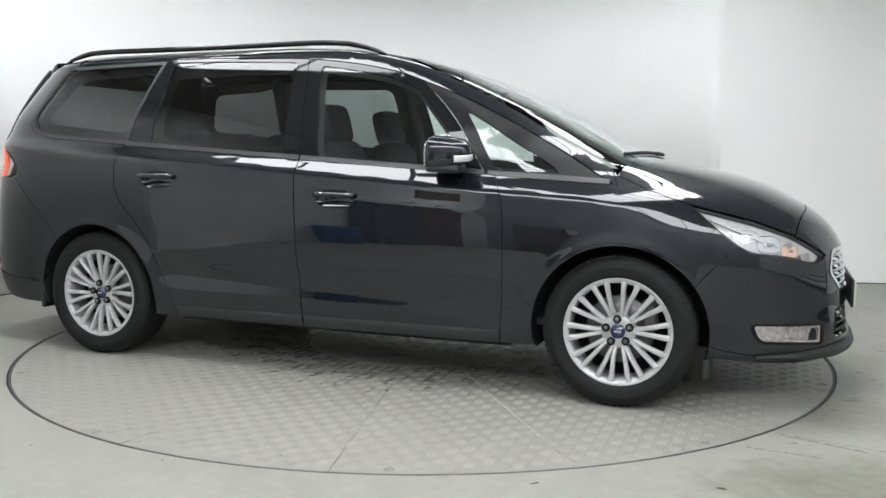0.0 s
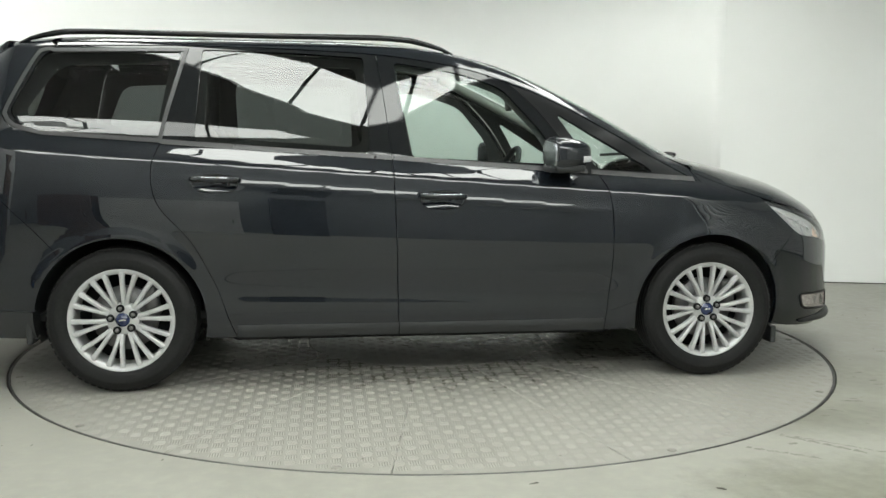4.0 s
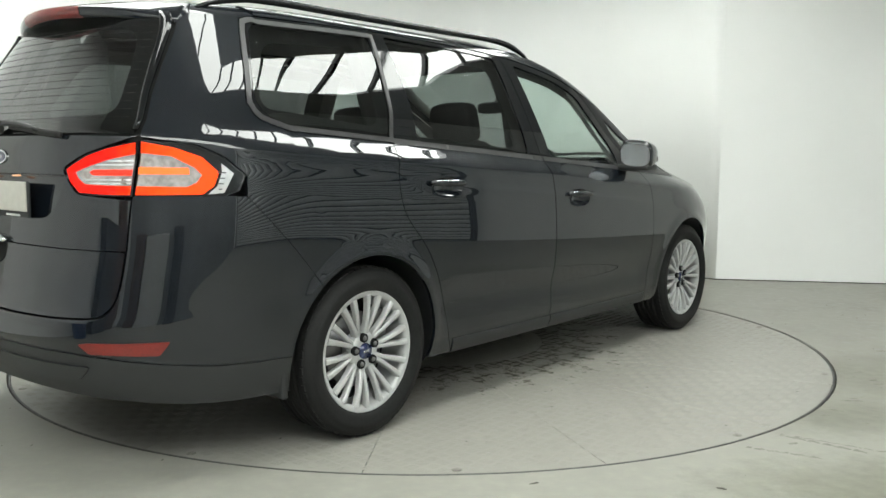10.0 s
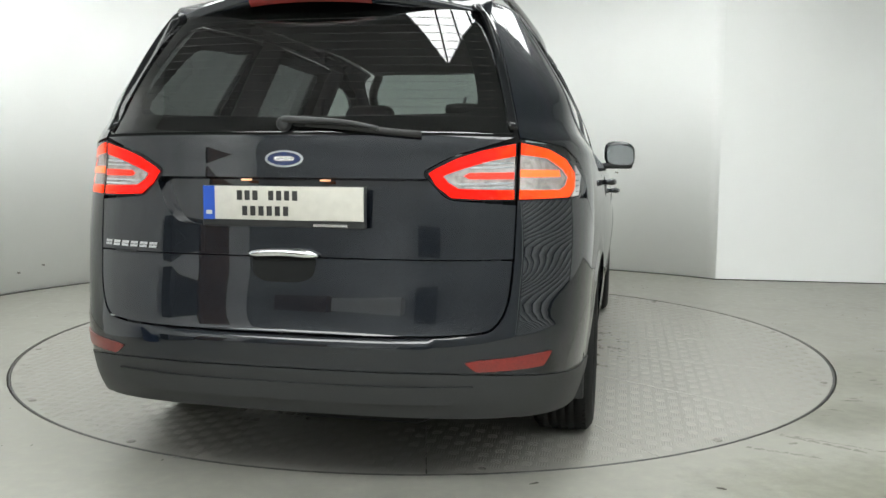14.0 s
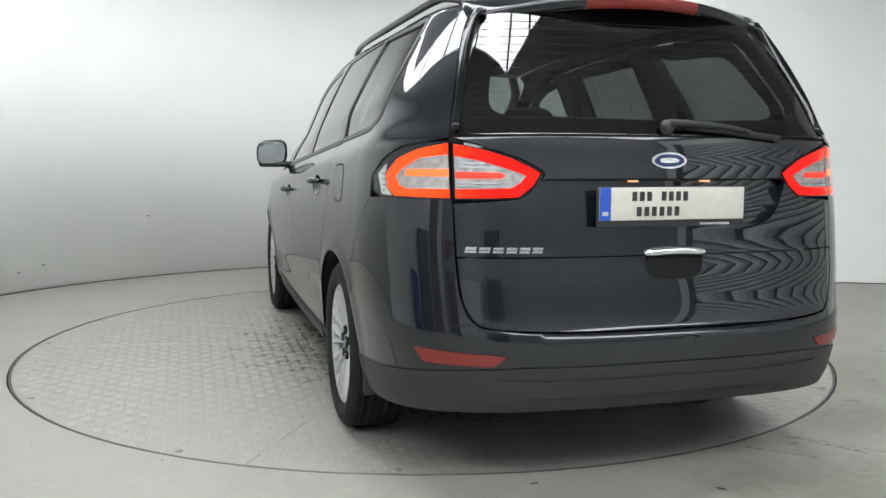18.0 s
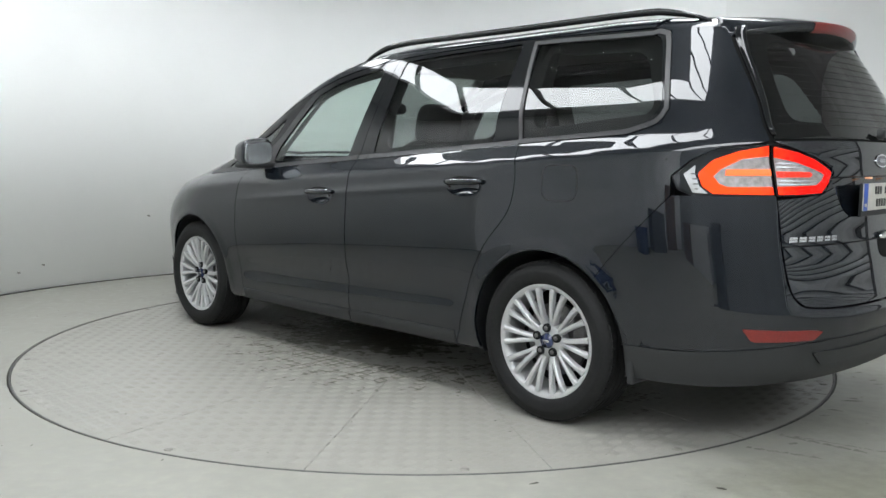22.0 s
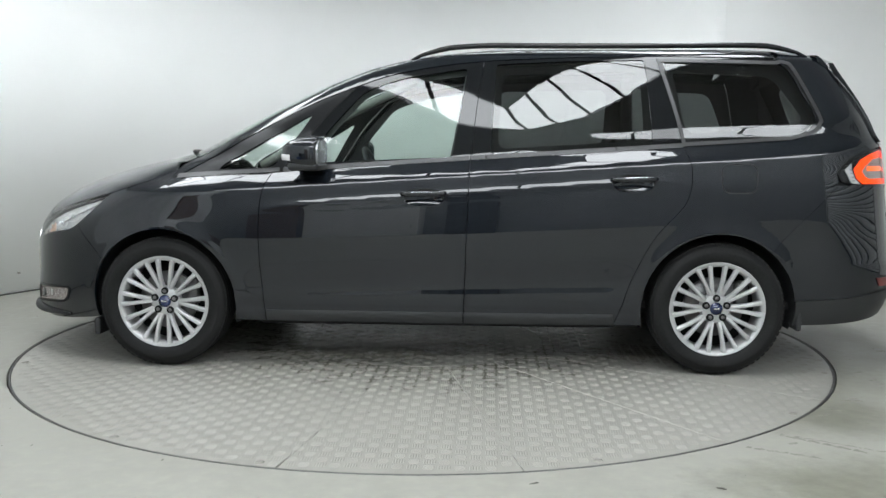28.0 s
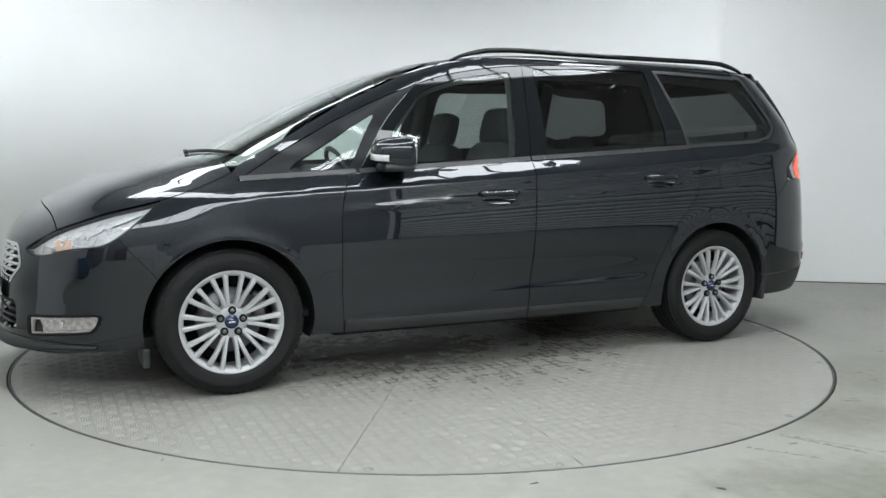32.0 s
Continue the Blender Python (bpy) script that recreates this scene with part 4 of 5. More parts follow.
# front bumper
fb = np.vstack([side3(arch(HUB_X, 34, -14, 20)), side3([(1.84, .235), (2.0, .215)]), from_front(spline([(.62, .20), (.4, .195), (0, .19)], .03), .9)])
fb_top = np.vstack([on_top(HOOD_FRONT[:-1]), side3(HEAD_TOP[2:]), side3(HEAD_LOW[:4]), side3([(1.90, .735), (1.82, .64)])])
fb_full = np.vstack([flat(fb, to_nose), flat(fb, to_nose)[::-1][1:] * (-1, 1), flat(fb_top, to_nose)[::-1] * (-1, 1), flat(fb_top, to_nose)[1:]])
grille = flat(from_front(round_poly([(.44, .69), (.50, .60), (.36, .50), (-.36, .50), (-.50, .60), (-.44, .69)], .04), .9), to_nose)
intake = flat(from_front(round_poly([(.44, .43), (.47, .30), (-.47, .30), (-.44, .43)], .04), .9), to_nose)
fog_l = round_poly([(2.262, .368), (1.985, .386), (2.012, .318), (2.262, .292)], [.01, .02, .03, .01])
fog3 = flat(side3(fog_l), to_nose)
front_bumper = panel("front_bumper", fb_full, on_nose, PAINT, car, holes=[grille, intake, fog3, (fog3 * (-1, 1))], step=.028, flange=.02, gap=.0012)

# hidden shells, floor and arch liners
for s in (1, -1):
    o = np.vstack([BELT(1.30, -1.95), [(-2.0, .55), (-1.83, .30)], arch(-HUB_X, 180, 0, 30, ARCH_R + .03), [(-.95, .26), (.95, .26)], arch(HUB_X, 180, 0, 30, ARCH_R + .03), [(1.86, .30), (1.9, .62), (1.55, .80)]])
    panel("inner_panel", o, on_side, DASH, car, s, lift=-.045, gap=0, flange=0, step=.06)
    for hx in (HUB_X, -HUB_X):
        bm = bmesh.new()
        a = np.radians(np.linspace(-16, 196, 30))
        rows = []
        for k in a:
            c, q = math.cos(k), math.sin(k)
            edge_y = float(on_side([(hx + (ARCH_R + .002) * c, HUB_Z + (ARCH_R + .002) * q)])[0, 1]) - .012
            rows.append([bm.verts.new((hx + r * c, s * y, HUB_Z + r * q)) for r, y in ((ARCH_R + .002, edge_y), (ARCH_R + .012, edge_y - .03), (ARCH_R + .012, .52), (0.05, .50))])
        for p, q in zip(rows, rows[1:]):
            for i in range(3):
                bm.faces.new((p[i], p[i + 1], q[i + 1], q[i]))
        part("arch_liner", bm, PLASTIC, car, "matt black wheel arch liner")
bm = bmesh.new()
box(bm, 0, 0, .265, 3.9, 1.0, .11, .03)
box(bm, 0, 0, .265, 1.88, 1.72, .09, .03)
box(bm, -2.1, 0, .36, .55, 1.2, .14, .05)
box(bm, 2.0, 0, .30, .5, 1.2, .16, .05)
box(bm, -1.9, -.15, .24, .5, .5, .12, .05)
part("underbody", bm, DARK, car, smooth=False)
# ---------------------------------------------------------------- wheels (outer face towards +y, hub at the origin)
def tyre_mesh():
    """Rounded tyre with a shoulder tread of cross grooves."""
    prof = []
    for r, y in ((.232, -.09), (.25, -.108), (.285, -.117), (.312, -.112), (.328, -.098), (.3365, -.075)):
        prof.append((r, y))
    for g in (-.05, -.017, .017, .05):
        prof += [(.338, g - .006), (.331, g - .004), (.331, g + .004), (.338, g + .006)]
    for r, y in ((.3365, .075), (.328, .098), (.312, .112), (.300, .1145), (.2985, .1165), (.285, .117), (.262, .1135), (.250, .108), (.2445, .1035), (.241, .098), (.232, .09)):
        prof.append((r, y))
    return lathe(prof, 72, closed=True)


def tread_blocks():
    bm = bmesh.new()
    n = 64
    for sgn in (1, -1):
        for k in range(n):
            m = pose(0, 0, 0, 0, 360 * k / n, 0)
            box(bm, .3315, sgn * .082, 0, .009, .020, .023, 0, m @ pose(0, 0, 0, 0, 0, 0))
    return bm


def spoke_mesh(sg):
    """One tapered spoke of a pair; the pair closes towards the hub."""
    bm = bmesh.new()
    sec = []
    for r, y, w, d in ((.060, .070, .0095, .030), (.075, .078, .0090, .028), (.11, .089, .0085, .024), (.16, .098, .0088, .022), (.20, .102, .0100, .022), (.224, .101, .0125, .02)):
        row = []
        for u, v in ((-1.25, -d), (-1.0, -.004), (-.55, 0), (.55, 0), (1.0, -.004), (1.25, -d)):
            a = radians(sg * (4.2 + 3.6 * min(1, (r - .06) / .13)))
            row.append(bm.verts.new((r * math.cos(a) - w * u * math.sin(a), y + v, r * math.sin(a) + w * u * math.cos(a))))
        sec.append(row)
    for a, b in zip(sec, sec[1:]):
        for i in range(5):
            bm.faces.new((a[i], a[i + 1], b[i + 1], b[i]))
    bm.faces.new(sec[0])
    bm.faces.new(sec[-1][::-1])
    bmesh.ops.recalc_face_normals(bm, faces=bm.faces)
    return bm


def ellipse_ring(bm, rx, rz, y0, y1, n=24):
    a = [bm.verts.new((rx * math.cos(2 * math.pi * k / n), y0, rz * math.sin(2 * math.pi * k / n))) for k in range(n)]
    b = [bm.verts.new((rx * .9 * math.cos(2 * math.pi * k / n), y1, rz * .88 * math.sin(2 * math.pi * k / n))) for k in range(n)]
    for k in range(n):
        bm.faces.new((a[k], a[(k + 1) % n], b[(k + 1) % n], b[k]))
    bm.faces.new(b)
    bmesh.ops.recalc_face_normals(bm, faces=bm.faces)
    return bm


meshes = {}


def wheel(hx, s, spin):
    """A wheel under the car; spin turns the rim about its axle."""
    place = pose(hx, s * (.902 - .092), HUB_Z + .003, 0, 0, 0 if s == 1 else 180) @ pose(0, 0, 0, 0, spin, 0)
    if not meshes:
        t = part("wheel", tyre_mesh(), RUBBER, car, "black rubber tyre on a silver multi-spoke alloy rim")
        meshes["tyre"] = t
        meshes["parts"] = []
        t.matrix_basis = place

        def sub(name, bm, mat, label="", smooth=True, m=None):
            o = part(name, bm, mat, t, label, smooth)
            if m is not None:
                o.matrix_basis = m
            return o
        tagged(sub("tread", tread_blocks(), RUBBER, smooth=False), kind="stuff")
        sub("rim", lathe([(.229, -.09), (.222, -.06), (.214, .02), (.214, .075), (.218, .088), (.2235, .0945), (.231, .0975), (.2375, .1005), (.2405, .100), (.2405, .095), (.234, .09)], 72), ALLOY, "silver alloy rim")
        sub("rim_disc", lathe([(.0, .074), (.034, .078), (.050, .078), (.066, .076), (.076, .070), (.078, .03)], 48), ALLOY, "silver hub face")
        for sg in (1, -1):
            sp = sub("spoke", spoke_mesh(sg), ALLOY, smooth=False)
            for k in range(1, 10):
                share(sp, pose(0, 0, 0, 0, 36 * k, 0))
        sub("centre_cap", ellipse_ring(bmesh.new(), .034, .034, .072, .087), BADGE, "dark blue centre cap")
        logo = sub("cap_mark", boxed(0, .0875, 0, .030, .002, .009, .0008), SILVER)
        nut = lathe([(0, .0925), (.0075, .0925), (.0095, .090), (.0098, .080), (.0098, .05)], 12)
        ring = lathe([(.0098, .084), (.0115, .0895), (.0165, .0895), (.0180, .086), (.0185, .078), (.0185, .05)], 20)
        n0 = sub("lug_nut", nut, STEEL)
        r0 = sub("nut_well", ring, DARK)
        for k in range(5):
            m = pose(.054 * math.sin(radians(72 * k)), 0, .054 * math.cos(radians(72 * k)))
            if k == 0:
                n0.matrix_basis = m
                r0.matrix_basis = m
            else:
                share(n0, m)
                share(r0, m)
        sub("brake_disc", lathe([(.05, .02), (.150, .02), (.152, .015), (.152, -.005), (.05, -.005)], 48), STEEL, "grey steel brake disc")
        sub("brake_caliper", boxed(-.135, .02, .06, .07, .05, .15, .02), STEEL)
        # barrel coloured near-black so the depth behind the spokes looks shaded
        sub("barrel", lathe([(.05, -.03), (.213, -.03), (.213, -.085)], 40), DARK, "inner barrel coloured near-black for shade")
        return t
    t0 = meshes["tyre"]
    return copy_thing(t0, place)


wheel(HUB_X, 1, -3)
wheel(HUB_X, -1, 4)
wheel(-HUB_X, 1, 1)
wheel(-HUB_X, -1, 9)

# small aprons before the front wheels, and mud guards behind
for s in (1, -1):
    part("wheel_deflector", boxed(1.80, s * .74, .195, .03, .26, .09, .008, pose(0, 0, 0)), PLASTIC, car, "black plastic air deflector", smooth=False)
    part("arch_edge", boxed(-1.835, s * .78, .30, .03, .24, .14, .01), PLASTIC, car, smooth=False)
# ---------------------------------------------------------------- lamps
def shell(name, outline, lay, mat, parent, s=1, lift=0.0, label="", holes=(), step=.02, flange=.006, gap=0.0):
    return panel(name, outline, lay, mat, parent, s, label, holes, gap, step, .006, flange, lift)


for s in (1, -1):
    # head lamp: dark bowl, chrome reflectors and a clear lens
    out3 = side3(np.vstack([spline(HEAD_TOP, .02), spline(HEAD_LOW, .02)[1:-1]]))
    ho = flat(out3, to_nose)
    head = shell("headlamp", inset(ho, .0015), on_nose, LENS, car, s, 0.0, "clear headlamp with chrome reflectors", flange=.004)
    shell("bowl", inset(ho, .002), on_nose, REFLECT, head, s, -.026, "silvery lamp bowl", flange=0)
    c = ho.mean(0)
    shell("bezel", inset(ho, .003), on_nose, SATIN, head, s, -.010, holes=[inset(ho, .009)], flange=.016)

    def near(x, z):
        return flat(side3([(x, z)]), to_nose)[0]
    for (x, z, rx, rz, mat, nm) in ((2.13, .705, .034, .030, AMBER, "indicator"), (2.045, .738, .040, .036, REFLECT, "dip_reflector"), (1.955, .775, .034, .026, REFLECT, "main_reflector")):
        q = near(x, z)
        a = np.linspace(0, 2 * np.pi, 20, endpoint=False)
        e = np.stack([rx * np.sign(np.cos(a)) * np.abs(np.cos(a)) ** .6, rz * np.sign(np.sin(a)) * np.abs(np.sin(a)) ** .6], 1)
        shell(nm, q + e, on_nose, mat, head, s, -.021, flange=.006)
        shell("chrome_edge", q + e * 1.08, on_nose, CHROME, head, s, -.020, holes=[q + e], flange=.006)
        shell("bulb", q + e * .22, on_nose, CHROME, head, s, -.010, flange=.010)
    for k in range(7):
        q = near(1.90 + .045 * k, .792 - .0145 * k + .012 * (k % 3 - 1))
        shell("facet", q + np.array([(-.010, -.004), (.008, -.011), (.011, .006), (-.006, .010)]) * (1 + .3 * (k % 2)), on_nose, CHROME if k % 2 else REFLECT, head, s, -.014, flange=.008)
    q = near(2.19, .672)
    shell("marker_tip", q + np.array([(-.022, -.018), (.020, -.022), (.024, .016), (-.016, .022)]), on_nose, LAMP_BOWL, head, s, -.008, "bright front marker", flange=.012)
    q0, q1 = near(1.80, .848), near(2.02, .768)
    dirv = (q1 - q0)
    nrm = np.array([-dirv[1], dirv[0]]) / np.linalg.norm(dirv)
    shell("chrome_blade", np.vstack([q0 + nrm * .007, q1 + nrm * .026, q1 + nrm * .012, q0 - nrm * .004]), on_nose, REFLECT, head, s, -.012, flange=.012)

    # fog lamp in a chrome frame; bowl and frame take the added faint glow
    fo = flat(side3(fog_l), to_nose)
    fog = shell("fog_lamp", inset(fo, .004), on_nose, LENS, car, s, -.004, "clear fog lamp in a pale chrome frame", flange=.004)
    shell("frame", inset(fo, .001), on_nose, LAMP_BOWL, fog, s, -.002, holes=[inset(fo, .009)], flange=.02)
    shell("bowl", inset(fo, .004), on_nose, LAMP_BOWL, fog, s, -.018, flange=0)
    shell("surround", inset(fo, -.012), on_nose, TRIM, fog, s, .003, "black fog lamp surround", holes=[inset(fo, -.001)], flange=.012)
    q = fo.mean(0)
    shell("bulb_cover", q + np.array([(-.018, -.022), (.018, -.022), (.022, .022), (-.014, .022)]) * (.35, .7), on_nose, CHROME, fog, s, -.012, flange=.005)

    # tail lamp, outer half on the corner
    rim3 = np.vstack([side3([(-1.985, 1.035), (-2.06, 1.10), (-2.14, 1.138)]), from_back([(.708, 1.152), (.708, .966)]), side3([(-2.16, .966), (-2.06, .966), (-2.01, .985)])])
    to = flat(rim3, to_tail)
    tail = shell("tail_lamp", inset(to, .001), on_tail, GLOSS, car, s, -.006, "tail lamp lit red with a clear tip", flange=.01)
    pts = lambda q: flat(np.vstack([side3([p[1:]]) if p[0] == "s" else from_back([p[1:]]) for p in q]), to_tail)
    red = pts([("b", .712, 1.144), ("s", -2.19, 1.125), ("s", -2.12, 1.095), ("s", -2.075, 1.045), ("s", -2.095, 1.0), ("s", -2.13, .974), ("b", .712, .972)])
    hole = pts([("b", .7125, 1.108), ("s", -2.20, 1.098), ("s", -2.145, 1.062), ("s", -2.125, 1.036), ("s", -2.145, 1.010), ("s", -2.17, .998), ("b", .7125, 1.000)])
    band = np.vstack([red, hole[::-1]])
    shell("red_band", band, on_tail, RED_RING, tail, s, -.001, "glowing red light band", flange=.001)
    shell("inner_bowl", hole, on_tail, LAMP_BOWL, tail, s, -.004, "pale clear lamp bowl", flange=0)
    ring_i = hole * .88 + hole.mean(0) * .12
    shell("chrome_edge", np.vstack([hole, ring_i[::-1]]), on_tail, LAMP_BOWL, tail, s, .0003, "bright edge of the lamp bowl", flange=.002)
    bar = pts([("b", .7125, 1.062), ("s", -2.16, 1.060), ("s", -2.16, 1.040), ("b", .7125, 1.040)])
    shell("red_bar", bar, on_tail, RED_CORE, tail, s, .0, "glowing red light bar", flange=.003)
    tip = pts([("s", -2.065, 1.075), ("s", -2.028, 1.042), ("s", -2.065, .978), ("s", -2.115, .974), ("s", -2.085, 1.0), ("s", -2.066, 1.045)])
    shell("clear_tip", tip, on_tail, REFLECT, tail, s, -.002, "clear ribbed reversing lens", flange=.008)
    for k in range(4):
        z = .988 + k * .018
        rib = pts([("s", -2.044 - (.028 - k * .006), z), ("s", -2.082, z), ("s", -2.082, z + .004), ("s", -2.044 - (.026 - k * .006), z + .004)])
        shell("lens_rib", rib, on_tail, SATIN, tail, s, .0, flange=.004)
    shell("lens", inset(to, .004), on_tail, LENS, tail, s, .004, "clear outer lens", flange=.008)

    # tail lamp, inner half on the tailgate
    gate = shell("tail_lamp", inset(lamp_in, .001), back_flat, GLOSS, tailgate, s, -.006, "inner tail lamp lit red", flange=.01)
    half_o = np.array([(.696, 1.141), (.60, 1.119), (.53, 1.096), (.47, 1.066), (.445, 1.050), (.47, 1.012), (.515, .977), (.60, .973), (.696, .972)])
    half_i = np.array([(.6965, 1.104), (.62, 1.088), (.55, 1.066), (.505, 1.050), (.488, 1.042), (.505, 1.022), (.535, 1.004), (.62, 1.001), (.6965, 1.0)])
    shell("red_band", np.vstack([half_o, half_i[::-1]]), back_flat, RED_RING, gate, s, -.001, "glowing red light band", flange=.001)
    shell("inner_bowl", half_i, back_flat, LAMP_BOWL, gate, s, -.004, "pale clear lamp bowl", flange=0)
    for z, y1 in ((1.086, .60), (1.073, .56), (1.024, .53), (1.012, .55)):
        shell("reflector_rib", np.array([(.694, z), (y1, z - .003), (y1 + .01, z - .008), (.694, z - .006)]), back_flat, CHROME, gate, s, -.0015, flange=.003)
    edge_o = half_i * .97 + half_i.mean(0) * .03
    edge_i = half_i * .90 + half_i.mean(0) * .10
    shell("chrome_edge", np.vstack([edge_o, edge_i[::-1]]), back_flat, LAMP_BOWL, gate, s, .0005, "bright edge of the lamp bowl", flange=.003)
    shell("red_bar", np.array([(.694, 1.054), (.565, 1.052), (.55, 1.043), (.565, 1.034), (.694, 1.034)]), back_flat, RED_HOT, gate, s, .0, "glowing red light bar", flange=.003)
    shell("lens", inset(lamp_in, .004), back_flat, LENS, gate, s, .004, "clear outer lens", flange=.008)

    # red reflector in the bumper
    rf = flat(from_back(round_poly([(.815, .496), (.79, .450), (.60, .452), (.565, .482), (.60, .488)], .008)), to_tail)
    shell("reflector", rf, on_tail, RED, car, s, .004, "dull red bumper reflector", flange=.01)
# ---------------------------------------------------------------- handles, mirrors, rails and small fittings
def oval(cx, cz, rx, rz, n=28, power=2.4):
    a = np.linspace(0, 2 * np.pi, n, endpoint=False)
    c, s_ = np.cos(a), np.sin(a)
    return np.stack([cx + rx * np.sign(c) * np.abs(c) ** (2 / power), cz + rz * np.sign(s_) * np.abs(s_) ** (2 / power)], 1)


def dish(name, cx, cz, s, owner, rx=.100, rz=.042, depth=.024):
    """A scooped hollow in the door skin behind the handle."""
    bm = bmesh.new()
    rings = []
    rim = oval(0, 0, rx, rz, 32)
    for r in (1.0, .93, .8, .6, .35, .1):
        q = rim * r + (cx, cz)
        p = on_side(q, 1)
        p = p - normals(p) * (depth * (1 - r ** 2.2)) + np.array((0, .0006, 0))
        rings.append([bm.verts.new((a, s * b, c)) for a, b, c in p])
    for a, b in zip(rings, rings[1:]):
        for k in range(32):
            bm.faces.new((a[k], a[(k + 1) % 32], b[(k + 1) % 32], b[k]))
    bm.faces.new(rings[-1])
    bmesh.ops.recalc_face_normals(bm, faces=bm.faces)
    return part(name, bm, PAINT, owner, "scooped handle cup")


def handle(cx, cz, s, owner):
    y = float(on_side([(cx, cz)])[0, 1])
    dish("handle_cup", cx, cz - .012, s, owner)
    pts = [(cx + u * .112, s * (y + .002 + .034 * (1 - abs(u) ** 3.0)), cz + .009 - .002 * u) for u in np.linspace(-1, 1, 17)]
    bar = part("door_handle", tube(pts, .0135, 12, flat=1.05, taper=lambda t: .7 + .3 * min(1, min(t, 1 - t) / .15)), PAINT, owner, "gloss black door handle with a bright top edge")
    pts2 = [(p[0], p[1] + s * .0075, p[2] + .0085) for p in pts[1:-1]]
    part("chrome_strip", tube(pts2, .0026, 8, flat=.8), CHROME, owner, "thin chrome strip")


def door_mirror(s, owner):
    cx, cy, cz = .600, .988, 1.116
    bm = bmesh.new()
    bmesh.ops.create_uvsphere(bm, u_segments=32, v_segments=20, radius=1.0)
    for v in bm.verts:
        p = v.co
        q = [math.copysign(abs(c) ** .62, c) for c in p]
        x, y, z = q
        front = max(0.0, x)
        v.co = ((.165 * x if x > 0 else .035 * x), .094 * y * (1 - .12 * front), .079 * z * (1 - .20 * front) + .004 * front - .008 * y)
    body = part("mirror_housing", bm, PAINT, owner, "gloss black door mirror with an indicator strip")
    turn = pose(cx, s * cy, cz, 0, 0, -7 * s) if s == 1 else pose(cx, -cy, cz, 0, 0, 7)
    flip = Matrix.Diagonal((1, s, 1, 1))
    for v in body.data.vertices:
        v.co = turn @ (flip @ v.co)
    if s == -1:
        body.data.flip_normals()
    gb = bmesh.new()
    ring_g = oval(0, 0, .080, .060, 36, 3.6)
    fa = [gb.verts.new((-.0365, a, b - .004 - .01 * a / .118)) for a, b in ring_g]
    fb2 = [gb.verts.new((-.028, a * 1.02, b * 1.03 - .004 - .01 * a / .118)) for a, b in ring_g]
    gb.faces.new(fa)
    for k in range(36):
        gb.faces.new((fa[k], fa[(k + 1) % 36], fb2[(k + 1) % 36], fb2[k]))
    bmesh.ops.recalc_face_normals(gb, faces=gb.faces)
    g = part("mirror_glass", gb, MIRROR, owner, "mirror glass", smooth=False)
    b = part("mirror_base", boxed(.045, -.012, -.070, .155, .185, .036, .016), PLASTIC, owner, "black plastic mirror foot")
    arm = part("mirror_arm", boxed(.050, -.105, -.074, .10, .07, .040, .015), PLASTIC, owner)
    strip = bmesh.new()
    rows = []
    for k in range(13):
        y = -.030 + .114 * k / 12
        f = (1 - min(1, abs(y / .0955)) ** 3.1)
        x = .162 * max(f, .0) ** .45 + .002
        if y > .082:
            x = max(x, .010)
        rows.append([strip.verts.new((x + e, y, z - .010 * y / .118)) for e, z in ((.0, -.034), (.0035, -.031), (.0035, -.008), (.0, -.005))])
    for p, q in zip(rows, rows[1:]):
        for i in range(3):
            strip.faces.new((p[i], p[i + 1], q[i + 1], q[i]))
    ind = part("indicator_strip", strip, REFLECT, owner, "clear indicator lens")
    for o in (g, b, arm, ind):
        for v in o.data.vertices:
            v.co = turn @ (flip @ v.co)
        if s == -1:
            o.data.flip_normals()


for d in [o for o in car.children if o.name.split(".")[0] in ("front_door", "rear_door")]:
    s = 1 if sum(v.co.y for v in d.data.vertices) > 0 else -1
    if d.name.startswith("front_door"):
        handle(.062, .905, s, d)
        door_mirror(s, d)
    else:
        handle(-.985, .982, s, d)

# roof rails
for s in (1, -1):
    xs = np.linspace(.16, -1.93, 40)
    ys = np.interp(xs, ROOF_EDGE[::-1, 0], ROOF_EDGE[::-1, 1]) + .035
    base = on_top(np.stack([xs, ys], 1))
    u = np.linspace(0, 1, 40)
    lift = .038 * np.clip(np.minimum(u / .10, (1 - u) / .10), 0, 1) ** .6
    pts = [(p[0], s * p[1], p[2] + l - .004) for p, l in zip(base, lift)]
    part("roof_rail", tube(pts, .017, 10, flat=.85, taper=lambda t: .55 + .45 * min(1, min(t, 1 - t) / .08)), GLOSS, car, "gloss black roof rail")

# roof spoiler: an upper and a lower skin that meet in a thin edge
ys = np.linspace(-.575, .575, 49)
bm = bmesh.new()
rows = []
for y in ys:
    e = abs(y) / .575
    z0 = 1.662 - .030 * e ** 2.4
    x0 = -1.99 + .02 * e
    tipx = -2.215 + .19 * e ** 2
    tipz = 1.640 - .062 * e ** 2.2
    row = []
    for t in np.linspace(0, 1, 8):
        row.append((x0 + (tipx - x0) * t, z0 + (tipz - z0) * t + .012 * math.sin(math.pi * t) + (.004 * (1 - t))))
    row += [(tipx - .004, tipz - .006), (tipx + .001, tipz - .030), (tipx + .015, tipz - .038), (tipx + .06, tipz - .036), (x0 - .01, z0 - .045)]
    rows.append([bm.verts.new((x, y, z)) for x, z in row])
for a, b in zip(rows, rows[1:]):
    for i in range(len(a) - 1):
        bm.faces.new((a[i], a[i + 1], b[i + 1], b[i]))
bm.faces.new(rows[0])
bm.faces.new(rows[-1])
bmesh.ops.recalc_face_normals(bm, faces=bm.faces)
